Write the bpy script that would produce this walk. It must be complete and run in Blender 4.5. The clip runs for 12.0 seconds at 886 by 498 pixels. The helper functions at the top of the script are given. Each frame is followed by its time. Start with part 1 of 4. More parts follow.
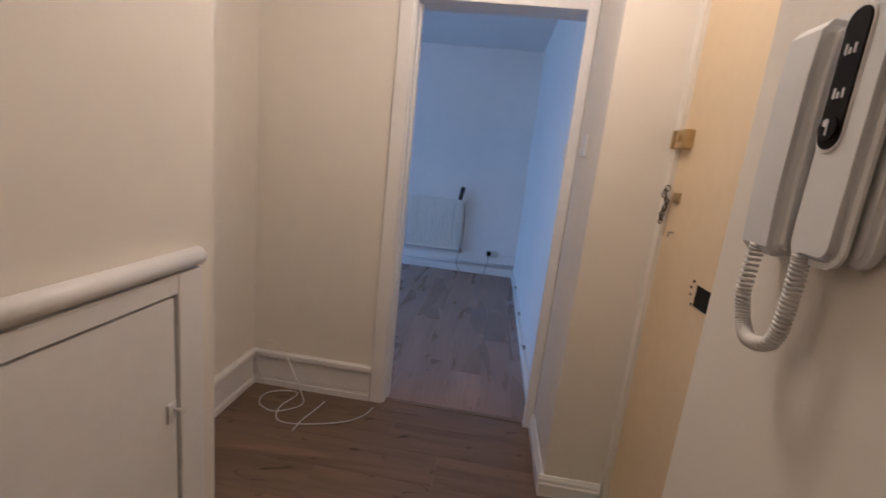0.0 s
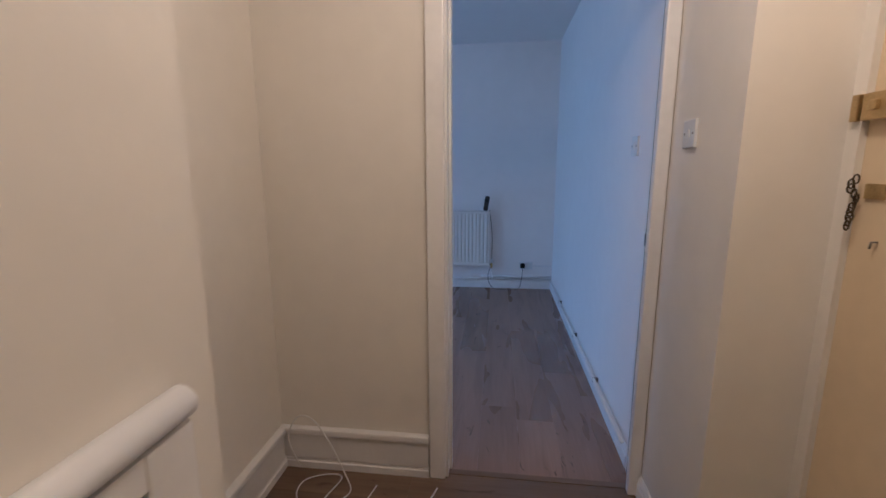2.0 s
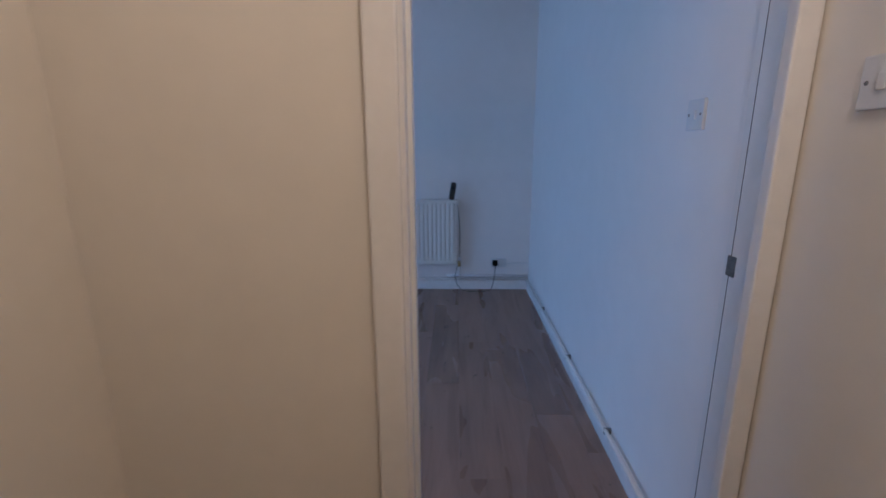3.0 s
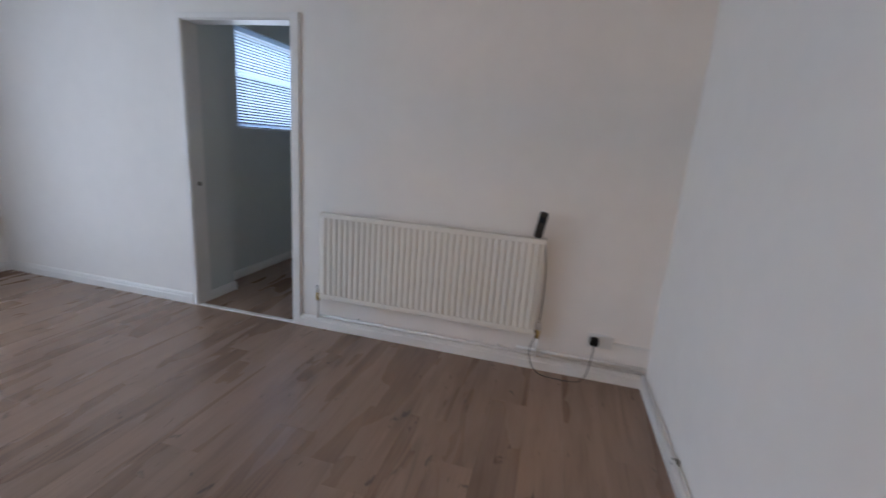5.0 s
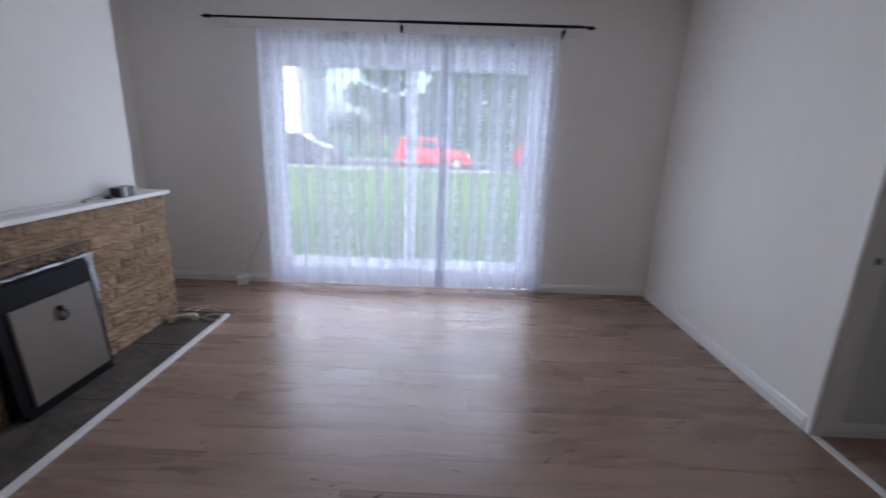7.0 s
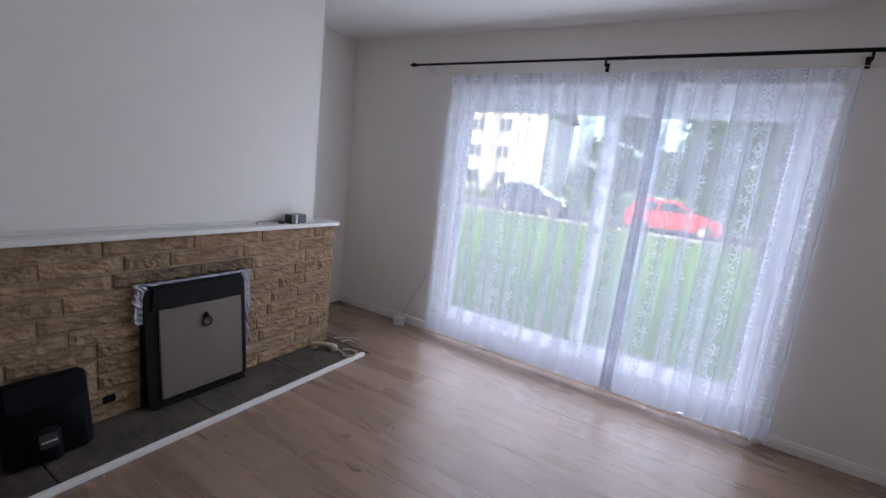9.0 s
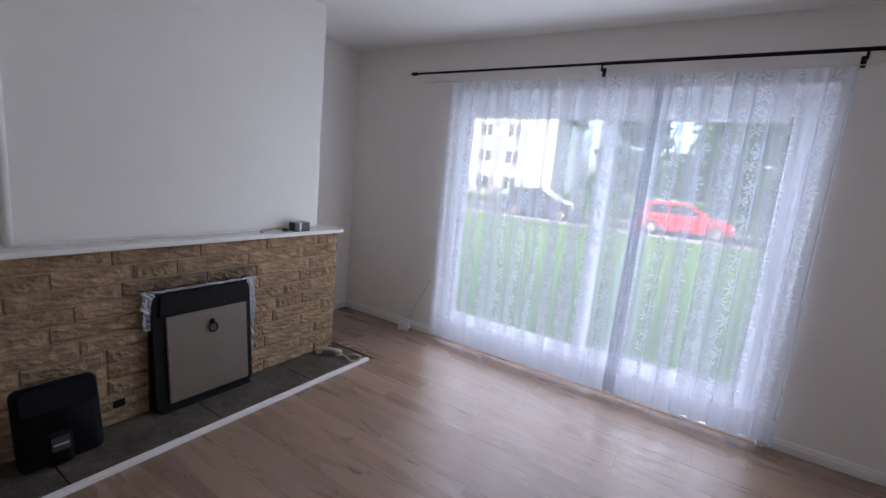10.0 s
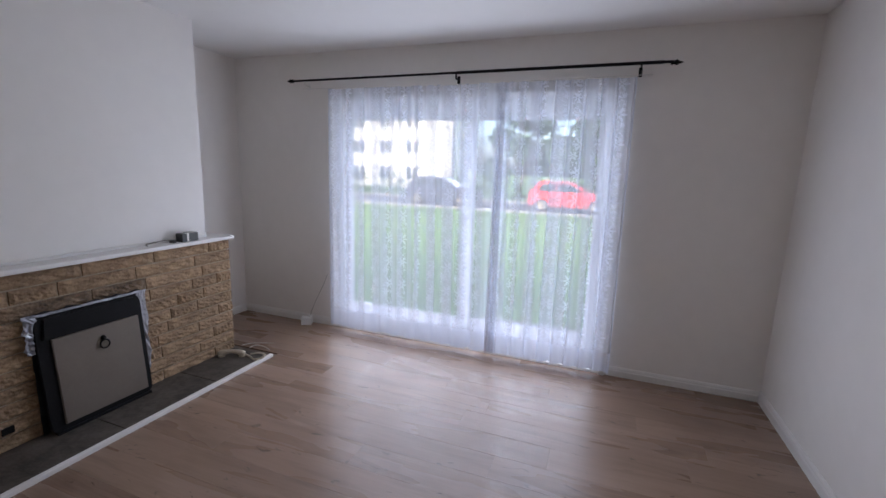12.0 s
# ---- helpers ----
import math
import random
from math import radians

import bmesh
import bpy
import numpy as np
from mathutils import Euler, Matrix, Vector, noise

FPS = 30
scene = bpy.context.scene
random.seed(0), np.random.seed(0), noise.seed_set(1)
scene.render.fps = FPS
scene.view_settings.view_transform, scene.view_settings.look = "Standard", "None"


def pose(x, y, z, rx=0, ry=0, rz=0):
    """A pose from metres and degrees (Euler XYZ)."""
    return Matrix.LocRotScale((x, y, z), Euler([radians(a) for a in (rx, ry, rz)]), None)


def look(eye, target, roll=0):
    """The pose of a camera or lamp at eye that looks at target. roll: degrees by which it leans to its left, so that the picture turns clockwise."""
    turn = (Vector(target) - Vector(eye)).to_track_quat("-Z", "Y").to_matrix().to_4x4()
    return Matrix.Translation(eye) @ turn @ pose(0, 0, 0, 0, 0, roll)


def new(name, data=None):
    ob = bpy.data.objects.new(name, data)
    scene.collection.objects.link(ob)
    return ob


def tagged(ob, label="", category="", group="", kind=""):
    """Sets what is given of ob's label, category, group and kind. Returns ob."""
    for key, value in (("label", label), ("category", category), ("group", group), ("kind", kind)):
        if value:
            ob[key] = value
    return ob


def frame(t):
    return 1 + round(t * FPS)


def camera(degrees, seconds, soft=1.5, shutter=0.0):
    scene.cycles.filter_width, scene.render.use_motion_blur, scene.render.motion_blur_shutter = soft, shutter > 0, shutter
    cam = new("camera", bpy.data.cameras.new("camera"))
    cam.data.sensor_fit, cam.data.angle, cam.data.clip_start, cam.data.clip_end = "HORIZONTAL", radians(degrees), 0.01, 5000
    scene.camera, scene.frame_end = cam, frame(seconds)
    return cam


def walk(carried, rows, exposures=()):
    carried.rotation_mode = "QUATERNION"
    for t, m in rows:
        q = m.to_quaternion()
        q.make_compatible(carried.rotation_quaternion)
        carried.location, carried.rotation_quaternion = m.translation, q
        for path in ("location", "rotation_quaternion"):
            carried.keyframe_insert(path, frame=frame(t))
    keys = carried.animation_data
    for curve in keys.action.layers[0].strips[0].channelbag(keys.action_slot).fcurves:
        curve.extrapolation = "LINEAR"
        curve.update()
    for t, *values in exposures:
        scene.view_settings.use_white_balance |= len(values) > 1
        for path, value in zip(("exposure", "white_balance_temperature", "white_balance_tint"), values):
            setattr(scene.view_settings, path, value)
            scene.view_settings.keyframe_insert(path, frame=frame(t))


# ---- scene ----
cam = camera(91.5, 12.0, shutter=0.3)
PATH = [
    (0, (-0.35, 0.833, 1.315), (-0.551, 2.782, 0.911), 6.2),
    (0.5, (-0.323, 0.8, 1.327), (-0.827, 2.695, 0.936), 6.6),
    (1, (-0.447, 0.852, 1.327), (-0.929, 2.758, 0.961), 5.3),
    (1.5, (-0.564, 0.996, 1.335), (-0.983, 2.918, 0.975), 0.6),
    (2, (-0.6, 1.254, 1.331), (-0.85, 3.203, 0.961), -0.3),
    (2.5, (-0.634, 1.59, 1.345), (-0.849, 3.533, 0.921), -0.7),
    (3, (-0.688, 1.992, 1.331), (-0.751, 3.938, 0.876), -0.3),
    (3.2, (-0.678, 2.129, 1.331), (-0.621, 4.072, 0.863), 0.6),
    (4.8, (-0.667, 3.272, 1.408), (-0.92, 5.193, 0.915), 3.0),
    (5, (-0.679, 3.365, 1.375), (-1.14, 5.252, 0.899), 4.3),
    (5.5, (-0.748, 3.657, 1.415), (-1.933, 5.184, 0.9), 1.7),
    (6, (-0.888, 3.855, 1.423), (-2.528, 4.876, 0.905), 1.5),
    (6.5, (-1.141, 3.997, 1.443), (-2.981, 4.602, 0.945), 1.6),
    (7, (-1.311, 4.073, 1.441), (-3.245, 4.057, 0.93), 2.0),
    (7.5, (-1.479, 4.217, 1.49), (-3.314, 3.595, 0.995), -0.9),
    (9.3, (-2.09, 4.419, 1.466), (-3.777, 3.405, 1.111), 6.5),
    (9.5, (-2.109, 4.438, 1.469), (-3.791, 3.417, 1.115), 6.2),
    (10, (-2.031, 4.481, 1.478), (-3.701, 3.433, 1.141), 5.5),
    (10.5, (-1.855, 4.54, 1.485), (-3.52, 3.485, 1.145), 4.7),
    (11, (-1.775, 4.614, 1.518), (-3.51, 3.683, 1.172), 2.0),
    (11.5, (-1.801, 4.736, 1.551), (-3.623, 3.988, 1.199), 1.7),
    (12, (-1.786, 4.832, 1.554), (-3.632, 4.149, 1.2), 1.9),
]
HALL_WATT = 3.0
PATIO_WATT, NET_WATT, KITCHEN_WATT = 2.7, 3.3, 0.8
LACE_NET = 0.53
LIGHT = [
    (0.0, 3.05, 3850, 9),
    (1.0, 3.05, 3850, 9),
    (2.0, 2.88, 3850, 9),
    (3.2, 2.75, 3850, 9),
    (4.8, 3.45, 5600, 12),
    (5.5, 3.1, 5500, 12),
    (6.2, 2.6, 5350, 14),
    (7.0, 2.85, 5750, 18),
    (12.0, 2.8, 5950, 20),
]
walk(cam, [(t, look(eye, target, roll)) for t, eye, target, roll in PATH], exposures=LIGHT)

# ---- world, sun, lamps ----
world = bpy.data.worlds.new("overcast_sky")
world.use_nodes = True
scene.world = world
wn, wl = world.node_tree.nodes, world.node_tree.links
wn.clear()
sky = wn.new("ShaderNodeTexSky")
sky.sky_type, sky.sun_disc = "NISHITA", False
sky.sun_elevation, sky.sun_rotation = radians(30), radians(90)
sky.air_density, sky.dust_density, sky.ozone_density = 1.0, 5.0, 2.0
bg = wn.new("ShaderNodeBackground")
bg.inputs["Strength"].default_value = 0.15
wout = wn.new("ShaderNodeOutputWorld")
wl.new(sky.outputs[0], bg.inputs[0])
wl.new(bg.outputs[0], wout.inputs[0])

sun_data = bpy.data.lights.new("sun", "SUN")
sun_data.energy, sun_data.angle, sun_data.color = 0.7, radians(70), (1.0, 0.97, 0.93)
sun = new("sun", sun_data)
sun.matrix_world = look((-30, 0, 17.3), (0, 0, 0))

bulb_data = bpy.data.lights.new("hall_bulb", "POINT")
bulb_data.energy, bulb_data.color, bulb_data.shadow_soft_size = HALL_WATT, (1.0, 0.57, 0.25), 0.09
bulb = new("hall_bulb", bulb_data)
bulb.location = (-0.40, 1.92, 2.22)


def daylight_fill(name, watts, wide, high, at):
    """An area lamp added at a window's opening, facing +x, to boost the sky's light indoors."""
    data = bpy.data.lights.new(name, "AREA")
    data.shape, data.size, data.size_y = "RECTANGLE", high, wide
    data.energy, data.color = watts, (0.88, 0.95, 1.0)
    ob = new(name, data)
    ob.matrix_world = look(at, (at[0] + 1, at[1], at[2]))
    return ob


# added lamp on the room side of the net: lifts the room, not the cloth
daylight_fill("patio_daylight_fill", PATIO_WATT, 2.0, 2.44, (-5.15, 3.655, 1.08))
# second added lamp, between glass and net, makes the cloth glow evenly
daylight_fill("patio_fill_behind_net", NET_WATT, 2.0, 2.44, (-5.345, 3.655, 1.08))
# lamp added behind the blind to brighten slats and kitchen
daylight_fill("kitchen_daylight_fill", KITCHEN_WATT, 0.75, 1.15, (-3.535, 7.37, 1.79))

# ---- materials ----


def mat(name, color, rough=0.6, metal=0.0, var=0.0, scale=8.0, bump=0.0, bscale=60.0, spec=0.5, stretch=(1, 1, 1), rand=0.0, color2=None, coat=0.0):
    """A painted, stone or metal surface: two scales of colour variation and a fine relief."""
    m = bpy.data.materials.new(name)
    m.use_nodes = True
    n, l = m.node_tree.nodes, m.node_tree.links
    b = n["Principled BSDF"]
    b.inputs["Roughness"].default_value, b.inputs["Metallic"].default_value = rough, metal
    b.inputs["Specular IOR Level"].default_value = spec
    b.inputs["Coat Weight"].default_value = coat
    b.inputs["Base Color"].default_value = (*color, 1)
    tc = n.new("ShaderNodeTexCoord")
    mp = n.new("ShaderNodeMapping")
    mp.inputs["Scale"].default_value = stretch
    l.new(tc.outputs["Object"], mp.inputs[0])
    if var or color2:
        n1, n2, mx, rp = n.new("ShaderNodeTexNoise"), n.new("ShaderNodeTexNoise"), n.new("ShaderNodeMath"), n.new("ShaderNodeValToRGB")
        n1.inputs["Scale"].default_value, n2.inputs["Scale"].default_value = scale, scale * 7
        n1.inputs["Detail"].default_value = n2.inputs["Detail"].default_value = 5
        l.new(mp.outputs[0], n1.inputs[0])
        l.new(mp.outputs[0], n2.inputs[0])
        mx.operation = "MULTIPLY_ADD"
        mx.inputs[1].default_value = 0.4
        l.new(n2.outputs[0], mx.inputs[0])
        ml = n.new("ShaderNodeMath")
        ml.operation, ml.inputs[1].default_value = "MULTIPLY", 0.6
        l.new(n1.outputs[0], ml.inputs[0])
        l.new(ml.outputs[0], mx.inputs[2])
        dark = color2 or tuple(c * (1 - var) for c in color)
        rp.color_ramp.elements[0].position, rp.color_ramp.elements[1].position = 0.34, 0.66
        rp.color_ramp.elements[0].color, rp.color_ramp.elements[1].color = (*dark, 1), (*color, 1)
        l.new(mx.outputs[0], rp.inputs[0])
        last = rp.outputs[0]
        if rand:
            oi, hs = n.new("ShaderNodeObjectInfo"), n.new("ShaderNodeHueSaturation")
            mr = n.new("ShaderNodeMapRange")
            mr.inputs[3].default_value, mr.inputs[4].default_value = 1 - rand, 1 + rand
            l.new(oi.outputs["Random"], mr.inputs[0])
            l.new(mr.outputs[0], hs.inputs["Value"])
            l.new(last, hs.inputs["Color"])
            last = hs.outputs[0]
        l.new(last, b.inputs["Base Color"])
    if bump:
        nb, bp = n.new("ShaderNodeTexNoise"), n.new("ShaderNodeBump")
        nb.inputs["Scale"].default_value, nb.inputs["Detail"].default_value = bscale, 4
        bp.inputs["Strength"].default_value, bp.inputs["Distance"].default_value = bump, 0.01
        l.new(mp.outputs[0], nb.inputs[0])
        l.new(nb.outputs[0], bp.inputs["Height"])
        l.new(bp.outputs[0], b.inputs["Normal"])
    return m


def wood_mat(name, light, dark, along, rough=0.42):
    """Pine-look laminate: soft broad tone, fine pores, patches of flame grain, dark knots, and a tone of its own for each plank."""
    m = bpy.data.materials.new(name)
    m.use_nodes = True
    n, l = m.node_tree.nodes, m.node_tree.links
    b = n["Principled BSDF"]
    tc, oi = n.new("ShaderNodeTexCoord"), n.new("ShaderNodeObjectInfo")
    off = n.new("ShaderNodeVectorMath")
    off.operation = "MULTIPLY_ADD"
    off.inputs[1].default_value = (37.0, 91.0, 53.0)
    l.new(oi.outputs["Random"], off.inputs[0])
    l.new(tc.outputs["Object"], off.inputs[2])

    def grain(run, cross, detail, distortion=0.0):
        mp, q = n.new("ShaderNodeMapping"), n.new("ShaderNodeTexNoise")
        mp.inputs["Scale"].default_value = (run, cross, 1) if along == "x" else (cross, run, 1)
        q.inputs["Scale"].default_value, q.inputs["Detail"].default_value, q.inputs["Distortion"].default_value = 1.0, detail, distortion
        l.new(off.outputs[0], mp.inputs[0])
        l.new(mp.outputs[0], q.inputs[0])
        return q.outputs[0]

    def span(value, a, b_, lo=0.0, hi=1.0):
        q = n.new("ShaderNodeMapRange")
        q.interpolation_type = "SMOOTHSTEP"
        for k, v in zip((1, 2, 3, 4), (a, b_, lo, hi)):
            q.inputs[k].default_value = v
        l.new(value, q.inputs[0])
        return q.outputs[0]

    def times(a, c, op="MULTIPLY"):
        q = n.new("ShaderNodeMath")
        q.operation = op
        for k, v in enumerate((a, c)):
            if isinstance(v, (int, float)):
                q.inputs[k].default_value = v
            else:
                l.new(v, q.inputs[k])
        return q.outputs[0]

    def blend(kind, fac, first, second):
        q = n.new("ShaderNodeMix")
        q.data_type, q.blend_type = "RGBA", kind
        l.new(fac, q.inputs[0])
        l.new(first, q.inputs[6])
        if isinstance(second, tuple):
            q.inputs[7].default_value = (*second, 1)
        else:
            l.new(second, q.inputs[7])
        return q.outputs[2]

    broad, pores = grain(0.8, 4.5, 3, 0.5), grain(5, 95, 4)
    rp = n.new("ShaderNodeValToRGB")
    rp.color_ramp.elements[0].position, rp.color_ramp.elements[1].position = 0.30, 0.70
    rp.color_ramp.elements[0].color, rp.color_ramp.elements[1].color = (*dark, 1), (*light, 1)
    l.new(times(times(broad, 0.72), times(pores, 0.28), "ADD"), rp.inputs[0])
    colour = rp.outputs[0]
    # flame grain: contour lines of a long smooth field, only in some patches
    field = grain(0.5, 8.0, 0.6, 0.3)
    lines = span(times(times(field, 60.0), 0.0, "SINE"), 0.2, 1.0)
    patch = span(grain(1.0, 6.5, 1), 0.55, 0.75)
    colour = blend("MIX", times(times(lines, patch), 0.4), colour, tuple(c * 0.42 for c in dark))
    pale = times(span(times(times(field, 60.0), 0.0, "SINE"), -0.35, -0.95), patch)
    colour = blend("MIX", times(pale, 0.2), colour, tuple(min(1, c * 1.5) for c in light))
    # knots and short cracks
    blotch = span(grain(1.7, 16.0, 5, 0.5), 0.47, 0.72)
    colour = blend("MIX", times(blotch, 0.42), colour, tuple(c * 0.62 for c in dark))
    knots = span(grain(7.0, 19, 3, 1.0), 0.65, 0.73)
    colour = blend("MIX", times(knots, 0.75), colour, tuple(c * 0.28 for c in dark))
    hs, mr = n.new("ShaderNodeHueSaturation"), n.new("ShaderNodeMapRange")
    mr.inputs[3].default_value, mr.inputs[4].default_value = 0.94, 1.06
    l.new(oi.outputs["Random"], mr.inputs[0])
    l.new(mr.outputs[0], hs.inputs["Value"])
    l.new(colour, hs.inputs["Color"])
    l.new(hs.outputs[0], b.inputs["Base Color"])
    l.new(span(broad, 0.3, 0.7, rough - 0.05, rough + 0.07), b.inputs["Roughness"])
    b.inputs["Specular IOR Level"].default_value = 0.5
    bp = n.new("ShaderNodeBump")
    bp.inputs["Strength"].default_value, bp.inputs["Distance"].default_value = 0.10, 0.003
    l.new(pores, bp.inputs["Height"])
    l.new(bp.outputs[0], b.inputs["Normal"])
    return m


def lace_mat(name):
    """Sheer white net with columns of woven flowers and a dense hem, by the cloth's own UV in metres."""
    m = bpy.data.materials.new(name)
    m.use_nodes = True
    n, l = m.node_tree.nodes, m.node_tree.links
    n.clear()

    def math_(op, a, b=None, c=None):
        q = n.new("ShaderNodeMath")
        q.operation = op
        for i, v in enumerate((a, b, c)):
            if v is None:
                continue
            if isinstance(v, (int, float)):
                q.inputs[i].default_value = v
            else:
                l.new(v, q.inputs[i])
        return q.outputs[0]

    uv, sp = n.new("ShaderNodeUVMap"), n.new("ShaderNodeSeparateXYZ")
    l.new(uv.outputs[0], sp.inputs[0])
    u, v = sp.outputs[0], sp.outputs[1]

    def flowers(pu, pv, size, su, sv):
        a = math_("SUBTRACT", math_("FRACT", math_("MULTIPLY_ADD", u, 1 / pu, su)), 0.5)
        b = math_("SUBTRACT", math_("FRACT", math_("MULTIPLY_ADD", v, 1 / pv, sv)), 0.5)
        x, y = math_("MULTIPLY", a, pu), math_("MULTIPLY", b, pv)
        r = math_("SQRT", math_("ADD", math_("MULTIPLY", x, x), math_("MULTIPLY", y, y)))
        th = math_("ARCTAN2", y, x)
        edge = math_("MULTIPLY_ADD", math_("COSINE", math_("MULTIPLY", th, 6)), size * 0.45, size * 0.6)
        inside = math_("LESS_THAN", r, edge)
        return math_("MULTIPLY", inside, math_("GREATER_THAN", r, size * 0.16))

    f1 = flowers(0.20, 0.21, 0.050, 0.0, 0.0)
    f2 = flowers(0.20, 0.21, 0.034, 0.20, 0.40)
    f3 = flowers(0.20, 0.105, 0.018, 0.86, 0.2)
    wv = n.new("ShaderNodeTexNoise")
    wv.inputs["Scale"].default_value = 22
    l.new(uv.outputs[0], wv.inputs[0])
    vine = math_("LESS_THAN", math_("ABSOLUTE", math_("SUBTRACT", wv.outputs[0], 0.5)), 0.018)
    stripe = math_("LESS_THAN", math_("ABSOLUTE", math_("SUBTRACT", math_("FRACT", math_("MULTIPLY", u, 5.0)), 0.42)), 0.28)
    lace = math_("MAXIMUM", math_("MAXIMUM", f1, f2), math_("MAXIMUM", f3, math_("MULTIPLY", vine, stripe)))
    hem = math_("MULTIPLY", math_("LESS_THAN", v, 0.20), 0.55)
    dash = math_("MULTIPLY", math_("LESS_THAN", math_("ABSOLUTE", math_("SUBTRACT", v, 0.055)), 0.006), math_("LESS_THAN", math_("FRACT", math_("MULTIPLY", u, 9.0)), 0.5))
    gather = n.new("ShaderNodeTexNoise")
    gather.noise_dimensions = "1D"
    gather.inputs["Scale"].default_value, gather.inputs["Detail"].default_value = 1.0, 0.6
    l.new(math_("MULTIPLY_ADD", v, 0.25, math_("MULTIPLY", u, 9.0)), gather.inputs["W"])
    folds = n.new("ShaderNodeMapRange")
    folds.interpolation_type = "SMOOTHSTEP"
    folds.inputs[1].default_value, folds.inputs[2].default_value = 0.44, 0.53
    l.new(gather.outputs[0], folds.inputs[0])
    base = math_("MULTIPLY_ADD", folds.outputs[0], 0.24, LACE_NET)
    dens = math_("ADD", math_("ADD", math_("MULTIPLY", lace, 0.34), hem), math_("MULTIPLY_ADD", dash, 0.3, base))
    dens = math_("MAXIMUM", math_("MINIMUM", dens, 0.93), 0.16)
    tr, tl, df = n.new("ShaderNodeBsdfTransparent"), n.new("ShaderNodeBsdfTranslucent"), n.new("ShaderNodeBsdfDiffuse")
    tl.inputs[0].default_value, df.inputs[0].default_value = (0.80, 0.85, 0.97, 1), (0.82, 0.85, 0.93, 1)
    cloth, mix, out = n.new("ShaderNodeMixShader"), n.new("ShaderNodeMixShader"), n.new("ShaderNodeOutputMaterial")
    cloth.inputs[0].default_value = 0.15
    l.new(df.outputs[0], cloth.inputs[1])
    l.new(tl.outputs[0], cloth.inputs[2])
    l.new(dens, mix.inputs[0])
    l.new(tr.outputs[0], mix.inputs[1])
    l.new(cloth.outputs[0], mix.inputs[2])
    l.new(mix.outputs[0], out.inputs[0])
    return m


def glass_mat(name):
    m = bpy.data.materials.new(name)
    m.use_nodes = True
    n, l = m.node_tree.nodes, m.node_tree.links
    n.clear()
    tr, gl, fr = n.new("ShaderNodeBsdfTransparent"), n.new("ShaderNodeBsdfGlossy"), n.new("ShaderNodeFresnel")
    tr.inputs[0].default_value = (0.95, 0.97, 0.96, 1)
    gl.inputs["Roughness"].default_value = 0.02
    fr.inputs[0].default_value = 1.4
    mix, out = n.new("ShaderNodeMixShader"), n.new("ShaderNodeOutputMaterial")
    l.new(fr.outputs[0], mix.inputs[0])
    l.new(tr.outputs[0], mix.inputs[1])
    l.new(gl.outputs[0], mix.inputs[2])
    l.new(mix.outputs[0], out.inputs[0])
    return m


WALL = mat("wall_paint", (0.86, 0.825, 0.785), 0.75, var=0.05, scale=1.3, bump=0.10, bscale=140)
HALLWALL = mat("hall_wall_paint", (0.80, 0.755, 0.66), 0.72, var=0.06, scale=1.6, bump=0.05, bscale=60)
CEIL = mat("ceiling_paint", (0.86, 0.84, 0.82), 0.85, var=0.03, scale=1.0, bump=0.10, bscale=120)
WHITE = mat("white_gloss_paint", (0.82, 0.80, 0.77), 0.38, var=0.07, scale=5, bump=0.06, bscale=40)
UPVC = mat("white_plastic_frame", (0.84, 0.85, 0.87), 0.3, var=0.02, scale=4)
KITWALL = mat("kitchen_wall_paint", (0.66, 0.68, 0.66), 0.8, var=0.06, scale=1.5, bump=0.1, bscale=120)
WOOD = wood_mat("laminate_living", (0.350, 0.238, 0.172), (0.215, 0.142, 0.101), "y", 0.29)
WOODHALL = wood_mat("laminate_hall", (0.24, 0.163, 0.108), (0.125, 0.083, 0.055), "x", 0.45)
JOINT = mat("floor_joint", (0.14, 0.10, 0.075), 0.8, var=0.2)
STONE = mat("split_face_stone", (0.46, 0.315, 0.185), 0.9, color2=(0.17, 0.107, 0.060), scale=10, bump=1.0, bscale=45, rand=0.16)
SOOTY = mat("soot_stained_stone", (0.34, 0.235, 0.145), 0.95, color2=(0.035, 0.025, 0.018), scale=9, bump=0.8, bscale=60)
MORTAR = mat("mortar", (0.55, 0.45, 0.33), 0.95, var=0.35, scale=14, bump=0.6, bscale=120)
SLATE = mat("hearth_slate", (0.115, 0.094, 0.076), 0.75, color2=(0.030, 0.025, 0.021), scale=4, bump=0.4, bscale=35)
BLACK = mat("black_enamel", (0.008, 0.008, 0.009), 0.6, var=0.3, scale=20, bump=0.1, spec=0.15)
NYLON = mat("black_nylon", (0.008, 0.009, 0.012), 0.8, var=0.3, scale=60, bump=0.4, bscale=400, spec=0.15)
TAUPE = mat("brushed_taupe_metal", (0.17, 0.142, 0.113), 0.5, 0.2, var=0.12, scale=6, bump=0.05, bscale=90)
FOIL = mat("silver_foil_tape", (0.62, 0.64, 0.70), 0.32, 0.8, var=0.25, scale=25, bump=0.6, bscale=40)
SHEETING = mat("dark_plastic_sheet", (0.022, 0.024, 0.03), 0.3, var=0.4, scale=12, bump=0.7, bscale=26)
RADPAINT = mat("cream_radiator_enamel", (0.78, 0.75, 0.68), 0.35, var=0.04, scale=3)
BRASS = mat("brass", (0.62, 0.47, 0.20), 0.35, 0.85, var=0.3, scale=30)
BRONZE = mat("tarnished_chain", (0.10, 0.075, 0.05), 0.5, 0.6, var=0.4, scale=60)
STEEL = mat("dull_steel", (0.30, 0.28, 0.25), 0.4, 0.9, var=0.4, scale=40)
YELLOW = mat("cream_yellow_door_paint", (0.74, 0.60, 0.36), 0.5, var=0.08, scale=3, bump=0.08, bscale=60)
